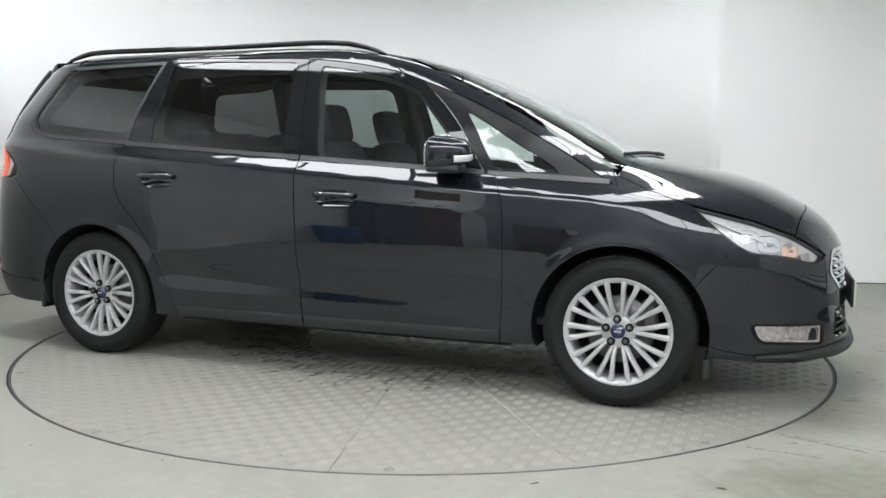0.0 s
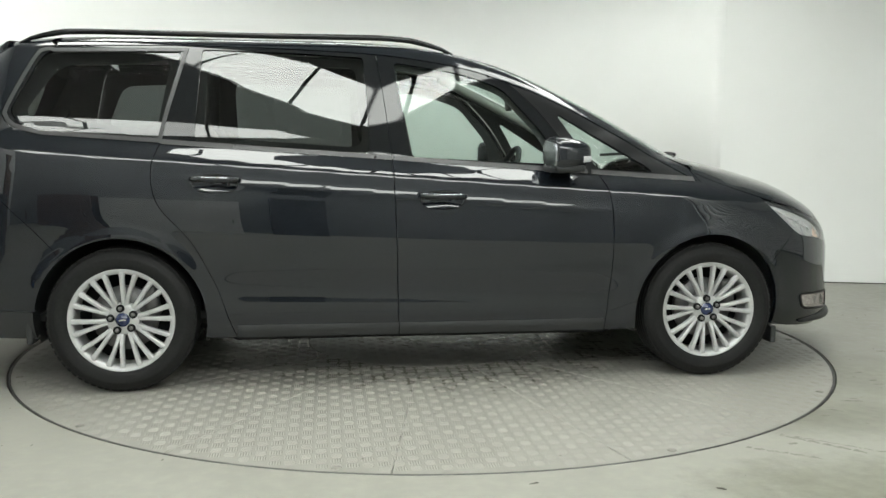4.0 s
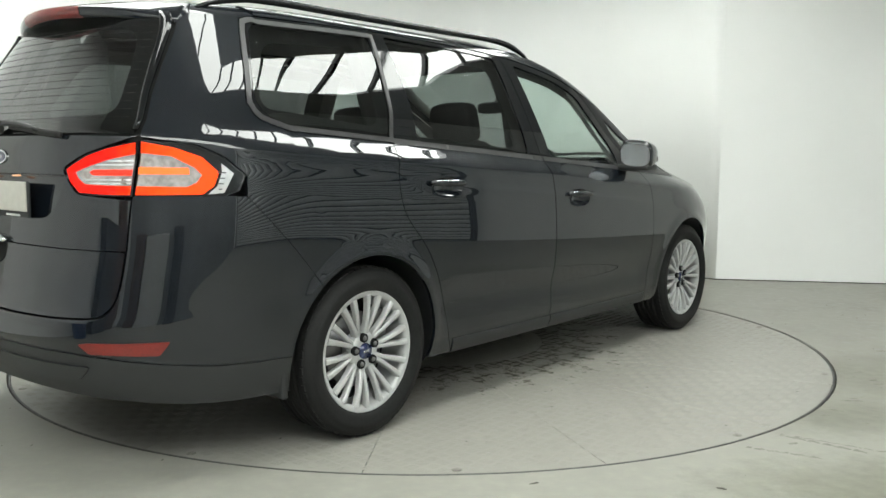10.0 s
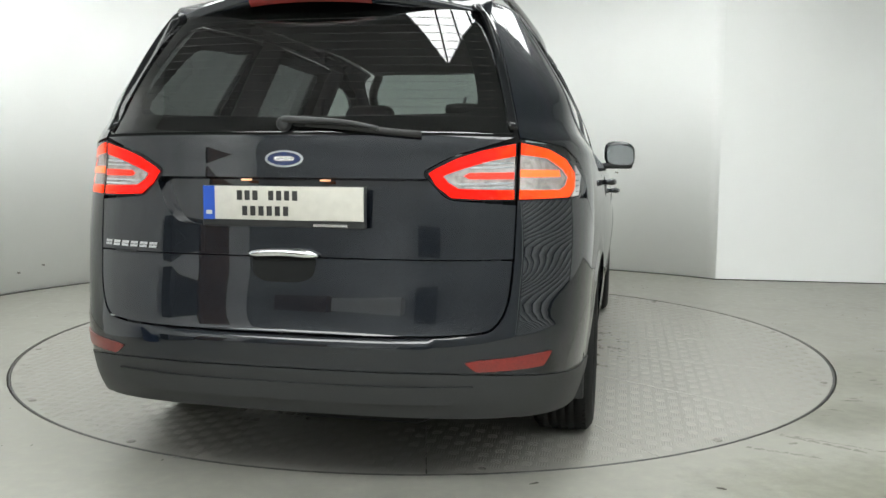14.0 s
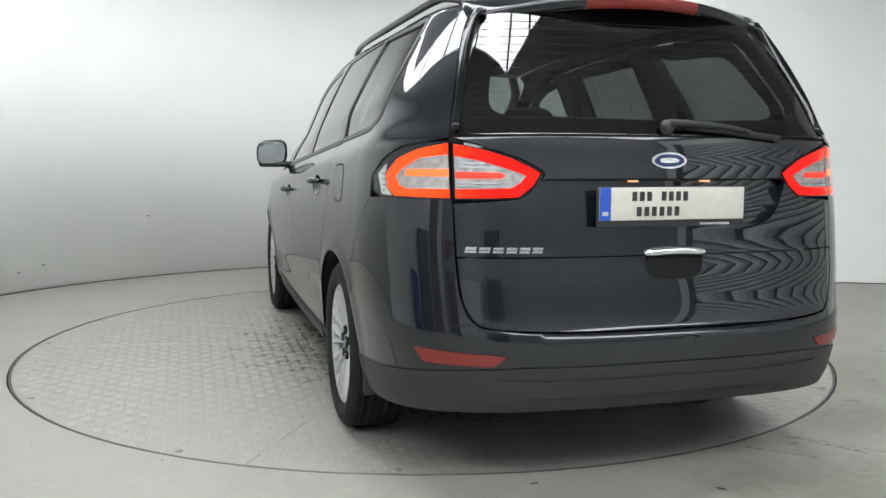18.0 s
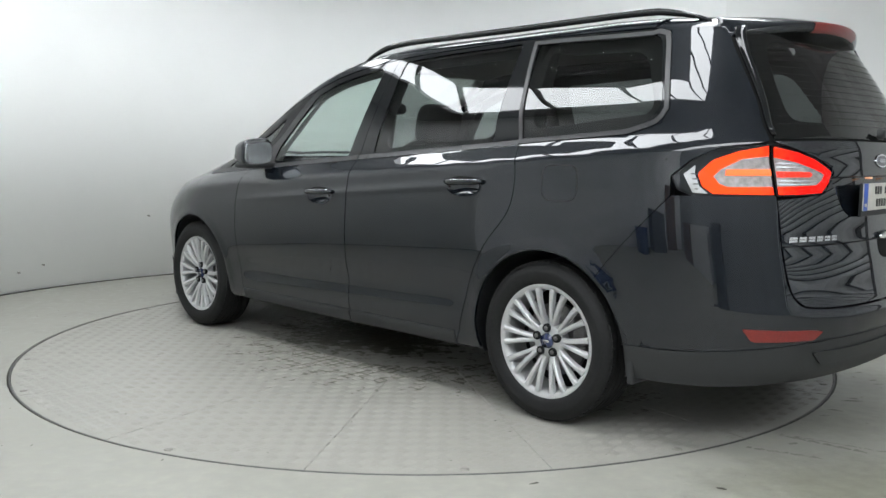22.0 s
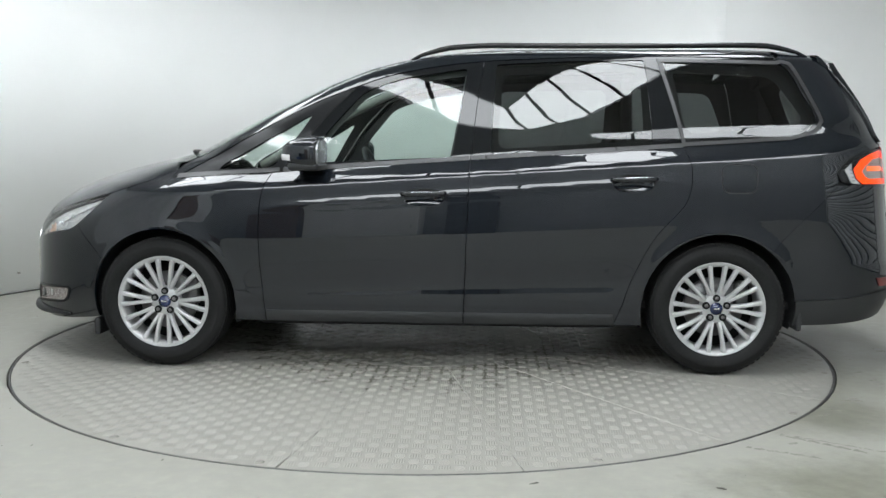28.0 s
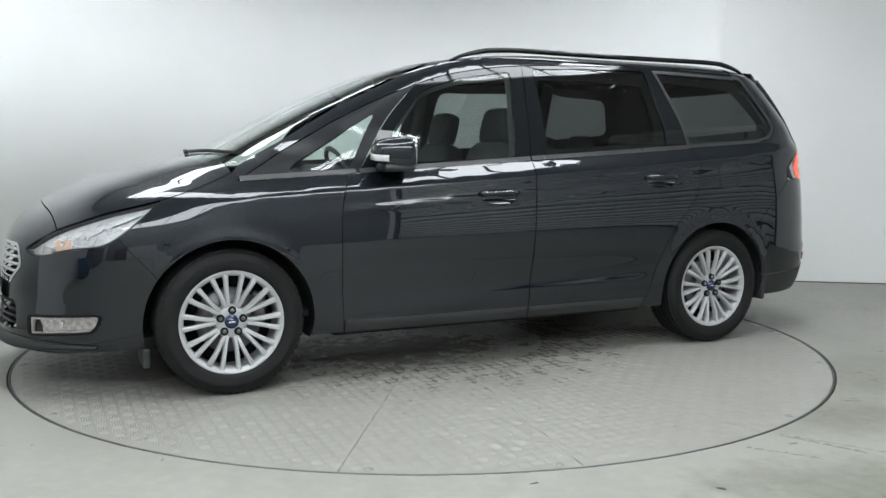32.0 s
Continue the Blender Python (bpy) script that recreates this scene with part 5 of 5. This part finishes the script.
spoiler = part("spoiler", bm, PAINT, tailgate, "gloss black roof spoiler")
bm = bmesh.new()
rows = []
for y in np.linspace(-.21, .21, 15):
    e = abs(y) / .575
    tipx, tipz = -2.215 + .19 * e ** 2, 1.640 - .062 * e ** 2.2
    rows.append([bm.verts.new((x, y, z)) for x, z in ((tipx + .03, tipz + .004), (tipx - .002, tipz + .0005), (tipx - .0065, tipz - .006), (tipx - .002, tipz - .029), (tipx + .014, tipz - .040))])
for a, b in zip(rows, rows[1:]):
    for i in range(4):
        bm.faces.new((a[i], a[i + 1], b[i + 1], b[i]))
bmesh.ops.recalc_face_normals(bm, faces=bm.faces)
part("brake_light", bm, RED, tailgate, "unlit dark red high brake light")

# upright air blades beside the rear window
for s in (1, -1):
    z = np.linspace(1.185, 1.60, 16)
    yy = np.interp(z, TGATE_UP[:, 2], TGATE_UP[:, 1])
    edge3 = from_back(np.stack([yy - .014, z], 1))
    bm = bmesh.new()
    rows = []
    for p, zz in zip(edge3, z):
        k = (zz - 1.185) / .415
        d = .012 + .028 * k ** 1.3
        prof = ((0.012, -.004), (-.004, .016), (-d, .010), (-d - .004, .0), (-d * .6, -.016), (.004, -.030))
        rows.append([bm.verts.new((p[0] + a, s * (p[1] + b), zz)) for a, b in prof])
    for a, b in zip(rows, rows[1:]):
        for i in range(len(a) - 1):
            bm.faces.new((a[i], a[i + 1], b[i + 1], b[i]))
    bm.faces.new(rows[0])
    bm.faces.new(rows[-1])
    bmesh.ops.recalc_face_normals(bm, faces=bm.faces)
    part("air_blade", bm, GLOSS, tailgate, "gloss black blade beside the rear window")

# rear wiper
def back_pt(y, z, off=0.0):
    p = from_back([(y, z)])
    n = normals(p)
    return tuple((p + n * off)[0])


part("rear_wiper", tube([back_pt(.010 - .30 * t, 1.196 - .020 * t + .006 * math.sin(3.1 * t), .034 - .010 * t) for t in np.linspace(0, 1, 14)], .013, 10, flat=.8, taper=lambda t: 1.15 - .45 * t), PLASTIC, tailgate, "black rear wiper arm")
part("wiper_blade", tube([back_pt(-.06 - .36 * t, 1.194 - .030 * t, .014) for t in np.linspace(0, 1, 12)], .006, 6, flat=2.0), SEAL, tailgate)
part("wiper_cap", lathe([(0, .026), (.016, .024), (.022, .013), (.024, 0)], 20, axis="Y"), PLASTIC, tailgate).matrix_basis = pose(*back_pt(.012, 1.193, .012), 0, 0, 90)

# heater lines on the rear window
for k in range(13):
    z = 1.225 + k * .027
    lim = float(np.interp(z, TGATE_UP[:, 2], TGATE_UP[:, 1])) - .05
    part("heater_line", tube([back_pt(y, z, .0012) for y in np.linspace(-lim, lim, 14)], .0006, 4), PLASTIC, tailgate)

# number plate with bars in place of letters
part("plate_holder", boxed(-2.424, 0.005, .945, .012, .535, .128, .004), PLASTIC, tailgate, "black number plate holder")
plate = part("number_plate", boxed(-2.4315, .005, .955, .006, .522, .104, .002), PLATE, tailgate, "white number plate with a blue end strip")
part("plate_end", boxed(-2.4352, .247, .955, .002, .038, .104), BLUE, plate, "blue end strip", smooth=False)
part("plate_bar", boxed(-2.4352, .247, .925, .0032, .020, .012), PLATE, plate, smooth=False)
bar0 = part("letter_bar", boxed(0, 0, 0, .002, .0165, .030), INK, plate, smooth=False)
bar0.matrix_basis = pose(-2.4352, .145, .979)
for y, z in [(.145 - .026 * k, .979) for k in (1, 2, 4, 5, 6, 7)] + [(.128 - .027 * k, .931) for k in range(6)]:
    share(bar0, pose(-2.4352, y, z))
part("maker_bar", boxed(-2.4306, -.15, .889, .002, .11, .008), SILVER, plate, smooth=False)
for y in (.135, -.125):
    part("plate_lamp", boxed(-2.402, y, 1.026, .02, .030, .006, .002), PLATE_LIGHT, tailgate, "small warm plate lamp")

# chrome tailgate grip over a flat near-black panel, the cup's shade put in as colour
panel("grip_cup_shade", round_poly([(.108, .790), (.098, .732), (.06, .713), (-.06, .713), (-.098, .732), (-.108, .790)], .02), back_flat, DARK, tailgate, lift=.002, gap=0, flange=.004, step=.03)
part("tailgate_grip", tube([back_pt(.113 - .226 * t, .797 + .006 * math.sin(math.pi * t), .012) for t in np.linspace(0, 1, 15)], .0145, 10, flat=1.0, taper=lambda t: .45 + .55 * min(1, min(t, 1 - t) / .12)), CHROME, tailgate, "bright chrome tailgate grip")

# oval badge and model script, plain shapes
panel("badge_rim", oval(.008, 1.0915, .063, .0265, 36, 2), back_flat, CHROME, tailgate, lift=.005, gap=0, flange=.006, step=.03, label="chrome oval badge rim")
panel("badge", oval(.008, 1.0915, .054, .0205, 36, 2), back_flat, BADGE, tailgate, lift=.0062, gap=0, flange=.002, step=.03, label="dark blue oval badge")
panel("badge_mark", oval(.008, 1.0915, .034, .008, 24, 3), back_flat, SILVER, tailgate, lift=.0068, gap=0, flange=.001, step=.03)
for k in range(6):
    y = .660 - k * .0395
    q = np.array([(y + .015, .803), (y - .016, .803), (y - .020, .821), (y + .011, .821)])
    panel("script_bar", q, back_flat, SILVER, tailgate, lift=.003, gap=0, flange=.003, step=.03)
panel("script_gap", np.array([(.678, .8105), (.44, .8105), (.4395, .8125), (.6775, .8125)]), back_flat, PAINT, tailgate, lift=.0034, gap=0, flange=.001, step=.05)

# grille with chrome bars, lower intake, front number plate
panel("grille_back", grille, on_nose, DARK, front_bumper, lift=-.05, gap=0, flange=0, step=.05)
panel("intake_back", intake, on_nose, DARK, front_bumper, lift=-.05, gap=0, flange=0, step=.05)
panel("grille_rim", inset(grille, -.006), on_nose, CHROME, front_bumper, holes=[inset(grille, .008)], lift=.003, gap=0, flange=.02, step=.03, label="chrome grille surround")


def front_pt(y, z, off=0.0):
    p = from_front([(y, z)], .9)
    return tuple((p + normals(p) * off)[0])


for k in range(5):
    z = .53 + k * .034
    lim = .40 + .08 * (1 - abs(z - .60) / .10)
    part("grille_bar", tube([front_pt(y, z, -.008) for y in np.linspace(-lim, lim, 17)], .0075, 8, flat=1.2), CHROME, front_bumper, "chrome grille bar")
for k in range(4):
    z = .325 + k * .03
    part("intake_bar", tube([front_pt(y, z, -.012) for y in np.linspace(-.45, .45, 13)], .006, 6), PLASTIC, front_bumper)
part("front_plate", boxed(2.415, 0, .475, .012, .53, .115, .003), PLATE, front_bumper, "white front number plate")
part("plate_frame", boxed(2.406, 0, .475, .012, .545, .13, .004), PLASTIC, front_bumper)
edge_a = float(flat(side3([(2.0, .25)]), to_nose)[0, 0])
lip_q = np.stack([np.linspace(-edge_a, edge_a, 45), np.full(45, .243)], 1)
lip_p = on_nose(lip_q)
lip_p = lip_p + normals(lip_p) * .004
part("front_lip", tube([tuple(p) for p in lip_p], .030, 10, flat=1.0, taper=lambda t: min(1, .25 + 3.2 * min(t, 1 - t))), PLASTIC, front_bumper, "black plastic chin lip")

# windscreen wipers resting on the cowl
for y0, y1 in ((.60, .02), (.10, -.52)):
    part("wiper_arm", tube([front_pt(y0 + (y1 - y0) * t, 1.102 + .010 * math.sin(3 * t), .012) for t in np.linspace(0, 1, 12)], .009, 8), SEAL, car, "black windscreen wiper")

# raindrops left on glass and roof: low domes on the skin
def raindrops(name, q, lay, s, owner, sizes):
    p = lay(q, s)
    n = normals(p)
    vs, fs = [], []
    for c, up, r in zip(p, n, sizes):
        a = np.cross(up, (0, 0, 1.0))
        a = a / max(1e-6, np.linalg.norm(a))
        b = np.cross(up, a)
        k = len(vs)
        for rr, h in ((1.0, 0.0), (.7, .28)):
            for i in range(6):
                t = 2 * math.pi * i / 6
                vs.append(tuple(c + (a * math.cos(t) + b * math.sin(t) * 1.2) * r * rr + up * (h * r + .0004)))
        vs.append(tuple(c + up * (.42 * r + .0004)))
        for i in range(6):
            j = (i + 1) % 6
            fs.append((k + i, k + j, k + 6 + j, k + 6 + i))
            fs.append((k + 6 + i, k + 6 + j, k + 12))
    me = bpy.data.meshes.new(name)
    me.from_pydata(vs, [], fs)
    return tagged(part_mesh(name, me, DROP, owner), kind="stuff")


rng = np.random.RandomState(3)
q = np.stack([rng.uniform(-.62, .62, 1500), rng.uniform(1.10, 1.59, 1500)], 1)
lim = np.interp(q[:, 1], SCREEN_EDGE[:, 2], SCREEN_EDGE[:, 1]) - .03
raindrops("raindrop", q[np.abs(q[:, 0]) < lim], front_flat, 1, car, rng.uniform(.0012, .0035, 1500))
for s in (1, -1):
    q = np.stack([rng.uniform(.66, 1.12, 700), rng.uniform(1.04, 1.31, 700)], 1)
    q = q[inside(inset(q_light, .008), q)]
    raindrops("raindrop", q, on_side, s, car, rng.uniform(.001, .003, len(q)))
    q = np.stack([rng.uniform(-1.85, -.3, 160), rng.uniform(1.46, 1.60, 160)], 1)
    q = q[inside(inset(c_glass, .008), q) | inside(inset(r_glass, .008), q)]
    raindrops("raindrop", q, on_side, s, car, rng.uniform(.001, .0028, len(q)))
q = np.stack([rng.uniform(-1.8, .15, 500), rng.uniform(-.5, .5, 500)], 1)
raindrops("raindrop", q, on_top, 1, car, rng.uniform(.0015, .004, 500))
# ---------------------------------------------------------------- inside the car
def cushion(sx, sy, sz, m, mat=FABRIC, power=.45):
    bm = bmesh.new()
    bmesh.ops.create_uvsphere(bm, u_segments=24, v_segments=14, radius=1.0)
    for v in bm.verts:
        v.co = Vector([math.copysign(abs(c) ** power, c) * h for c, h in zip(v.co, (sx / 2, sy / 2, sz / 2))])
    bmesh.ops.transform(bm, matrix=m, verts=bm.verts)
    return bm


def seat(x, y, w, top, rake=14, rest=True, z=.52):
    """A seat with cushion, raked backrest and headrest on two posts."""
    base = part("seat", cushion(.54, w, .20, pose(x, y, z, 0, -6, 0)), FABRIC, car, "dark grey fabric seat")
    hgt = top - .22 - z
    m = pose(x - .25, y, z + .02, 0, -rake, 0)
    part("backrest", cushion(.16, w, hgt + .1, m @ pose(0, 0, (hgt + .1) / 2)), FABRIC, base)
    if rest:
        head = part("headrest", cushion(.11, w * .56, .215, m @ pose(.01, 0, hgt + .19)), FABRIC, base)
        for d in (-.055, .055):
            part("headrest_post", tube([m @ Vector((.005, d, hgt + .02)), m @ Vector((.005, d, hgt + .14))], .006, 8), CHROME, base)


for y in (.37, -.37):
    seat(.18, y, .50, 1.30, 14)
for y in (.46, 0, -.46):
    seat(-.70, y, .42, 1.15, 12, z=.50)

# floor, dashboard, wheel, mirror, headliner, pillars
part("cabin_floor", boxed(-.45, 0, .335, 3.4, 1.55, .04, .01), DASH, car, smooth=False)
bm = bmesh.new()
box(bm, .86, 0, .88, .62, 1.50, .22, .07)
box(bm, 1.12, 0, .93, .40, 1.36, .12, .05)
box(bm, .60, -.37, 1.00, .20, .36, .09, .04)
box(bm, .60, 0, .72, .36, .30, .50, .06)
part("dashboard", bm, DASH, car, "dark grey dashboard")
wm = pose(.47, -.37, .975, 0, 24, 0)
bm = bmesh.new()
n = 36
rows = []
for k in range(n):
    a = 2 * math.pi * k / n
    c = Vector((0, .185 * math.cos(a), .185 * math.sin(a)))
    rows.append([bm.verts.new(wm @ (c + Vector((.016 * math.sin(b), .016 * math.cos(b) * math.cos(a), .016 * math.cos(b) * math.sin(a))))) for b in np.linspace(0, 2 * math.pi, 8, endpoint=False)])
for k in range(n):
    p, q = rows[k], rows[(k + 1) % n]
    for i in range(8):
        bm.faces.new((p[i], p[(i + 1) % 8], q[(i + 1) % 8], q[i]))
box(bm, 0, 0, 0, .05, .17, .13, .03, wm)
box(bm, 0, 0, -.005, .02, .36, .04, .008, wm)
box(bm, 0, 0, -.09, .02, .05, .17, .008, wm)
bmesh.ops.recalc_face_normals(bm, faces=bm.faces)
part("steering_wheel", bm, DASH, car, "dark steering wheel")
part("inner_mirror", cushion(.035, .235, .072, pose(.575, 0, 1.40, 0, -8, -6), power=.5), SEAL, car, "black inside mirror")
part("mirror_stem", tube([(.59, 0, 1.41), (.66, 0, 1.475)], .012, 8), SEAL, car)
hl = roof.copy()
hl[:, 0] = np.clip(hl[:, 0] * 0.97, -1.95, .22)
hl[:, 1] *= .93
panel("headliner", np.vstack([hl, (hl * (1, -1))[::-1][1:-1]]), on_top, LINER, car, lift=-.035, gap=0, flange=0, step=.06, label="pale grey headliner")
part("load_cover", boxed(-1.95, 0, .80, .55, 1.25, .06, .02), DASH, car, "dark load space cover")
part("trim_panel", boxed(-2.27, 0, .85, .05, 1.2, .5, .02), DASH, car, smooth=False)
for s in (1, -1):
    part("belt_strap", tube([(-.22, s * .66, 1.42), (-.20, s * .70, 1.1), (-.19, s * .76, .6)], .004, 6, flat=5), SEAL, car)
    part("pillar_lining", tube([(-.20, s * .58, 1.57), (-.19, s * .69, 1.33), (-.17, s * .79, 1.05)], .03, 8, flat=1.6), WIN_LINER, car)
    part("pillar_lining", tube([(-1.16, s * .55, 1.60), (-1.18, s * .66, 1.36), (-1.20, s * .77, 1.12)], .035, 8, flat=1.6), DASH, car)
    scr3 = SCREEN_EDGE * (1, s, 1)
    part("pillar_lining", tube([tuple(p + np.array((-.05, -s * .045, -.02))) for p in scr3[::4]], .028, 8), LINER, car, "pale grey pillar lining")
    part("door_card", boxed(.3, s * .845, .93, 1.0, .05, .18, .02), DASH, car, smooth=False)
    part("door_card", boxed(-.7, s * .845, .96, .95, .05, .2, .02), DASH, car, smooth=False)

# dark lining inside the window frames
for s in (1, -1):
    o = np.vstack([line((.76, 1.03), (.58, 1.28), (.40, 1.45)), DLO_TOP[DLO_TOP[:, 0] < .40], DLO_REAR, BELT(-1.2, .75)])
    panel("window_lining", o, on_side, WIN_LINER, car, s, holes=[inset(f_glass, .012), round_poly(inset(r_glass, .035)[::6], .06), round_poly(inset(c_glass, .045)[::6], .07)], lift=-.045, gap=0, flange=.0, step=.06)
# ---------------------------------------------------------------- specks and scuffs on the floors
GRIT = material("dark_grit", (0.08, 0.076, 0.065), 0.9, grain=0.3, size=60)
SCUFF = material("grey_scuff", (0.225, 0.222, 0.195), 0.8, grain=0.3, size=30)


def flakes(name, spots, mat, parent=None, lift=0.0006):
    """Thin crumbs: x, y, size, stretch and turn of each."""
    vs, fs = [], []
    rng = np.random.RandomState(5)
    for x, y, size, stretch, turn in spots:
        n, k = 7, len(vs)
        c, s_ = math.cos(turn), math.sin(turn)
        top = []
        for i in range(n):
            a = 2 * math.pi * i / n
            r = size * rng.uniform(.45, 1.0)
            u, v = r * stretch * math.cos(a), r * math.sin(a)
            top.append((x + u * c - v * s_, y + u * s_ + v * c))
        vs += [(p, q, lift) for p, q in top] + [(x, y, lift + min(.003, size * .25))]
        fs += [(k + i, k + (i + 1) % n, k + n) for i in range(n)]
    me = bpy.data.meshes.new(name)
    me.from_pydata(vs, [], fs)
    ob = part_mesh(name, me, mat, parent, smooth=False)
    return tagged(ob, kind="stuff") if parent else ob


rng = np.random.RandomState(11)
spots = []
while len(spots) < 170:
    x, y = rng.uniform(-3.4, 4.2), rng.uniform(-4.2, 2.6)
    if 2.31 < math.hypot(x, y) < 3.55 or (math.hypot(x, y) > 2.31 and y < 0):
        spots.append((x, y, rng.uniform(.002, .007), rng.uniform(1, 2.2), rng.uniform(0, 3.1)))
for x, y, sz, st, tn in ((.37, -2.35, .010, 2.6, .4), (.99, -2.40, .012, 2.2, 2.6), (2.9, -2.2, .03, 2.0, .2), (-2.3, -1.2, .008, 2, 1.0)):
    spots.append((x, y, sz, st, tn))
tagged(flakes("floor_grit", spots, GRIT), "scattered dark crumbs of dirt on the concrete", "dirt", kind="stuff")
spots = []
for k in range(90):
    a, r = rng.uniform(0, 6.28), 2.2 * math.sqrt(rng.uniform(.05, 1))
    spots.append((r * math.cos(a), r * math.sin(a), rng.uniform(.0018, .006), rng.uniform(1, 2.5), rng.uniform(0, 3.1)))
flakes("grit", spots, GRIT, table, TOP + .0005)

# faint tyre tracks that run off the table, broken and uneven
vs, fs = [], []
for x0, y0, x1, y1, w in ((1.23, -1.985, 1.46, -2.11, .016), (1.42, -1.84, 1.66, -2.05, .020), (1.47, -1.86, 1.70, -2.02, .008)):
    n = 40
    dx, dy = (x1 - x0) / n, (y1 - y0) / n
    ln = math.hypot(dx, dy)
    for i in range(n):
        if rng.uniform() < .12:
            continue
        k = len(vs)
        for e in (0, 1):
            wob = .004 * math.sin(.9 * (i + e)) + .003 * math.sin(2.3 * (i + e) + x0)
            wid = w * (.35 + .35 * math.sin(.45 * (i + e) + y0) ** 2)
            px, py = x0 + dx * (i + e), y0 + dy * (i + e) + wob
            vs += [(px - dy / ln * wid, py + dx / ln * wid, .0006), (px + dy / ln * wid, py - dx / ln * wid, .0006)]
        if min(math.hypot(*v[:2]) for v in vs[k:]) > 2.29:
            fs.append((k, k + 1, k + 3, k + 2))
        else:
            del vs[k:]
me = bpy.data.meshes.new("tyre_track")
me.from_pydata(vs, [], fs)
tagged(part_mesh("tyre_track", me, SCUFF, smooth=False), "faint grey tyre tracks on the concrete beside the turntable", "tyre track", kind="stuff")
spots = [(1.5 + rng.uniform(-.1, 1.3), -1.2 + rng.uniform(-.9, .9), rng.uniform(.004, .016), rng.uniform(1.5, 4), rng.uniform(-.4, .4)) for k in range(70)]
spots = [q for q in spots if math.hypot(q[0], q[1]) > 2.33]
tagged(flakes("floor_scuff", spots, SCUFF, None, .0004), "rubbed grey scuffs on the concrete", "scuff", kind="stuff")

# small knocks on the white walls
for ang, z in ((152.0, .16), (148.5, .20), (133.0, .55), (60.0, .95)):
    a = radians(ang)
    o = part("wall_scuff", boxed(0, 0, 0, .03, .003, .012, .001), SCUFF, smooth=False)
    o.matrix_basis = pose((WALL_R - .0005) * math.cos(a), (WALL_R - .0005) * math.sin(a), z, 0, 12, ang - 90)
    tagged(o, "small grey knock on the white wall", "scuff", kind="structure")
# ---------------------------------------------------------------- what moves
def motions():
    """The table turns evenly and carries the car."""
    seconds = [float(k) for k in range(33)]
    walk(table, [(t, pose(0, 0, 0, 0, 0, SPIN0 + SPIN * t)) for t in seconds])
    walk(car, [(t, pose(0, 0, 0, 0, 0, SPIN0 + SPIN * t) @ pose(CAR_X, CAR_Y, 0)) for t in seconds])


motions()
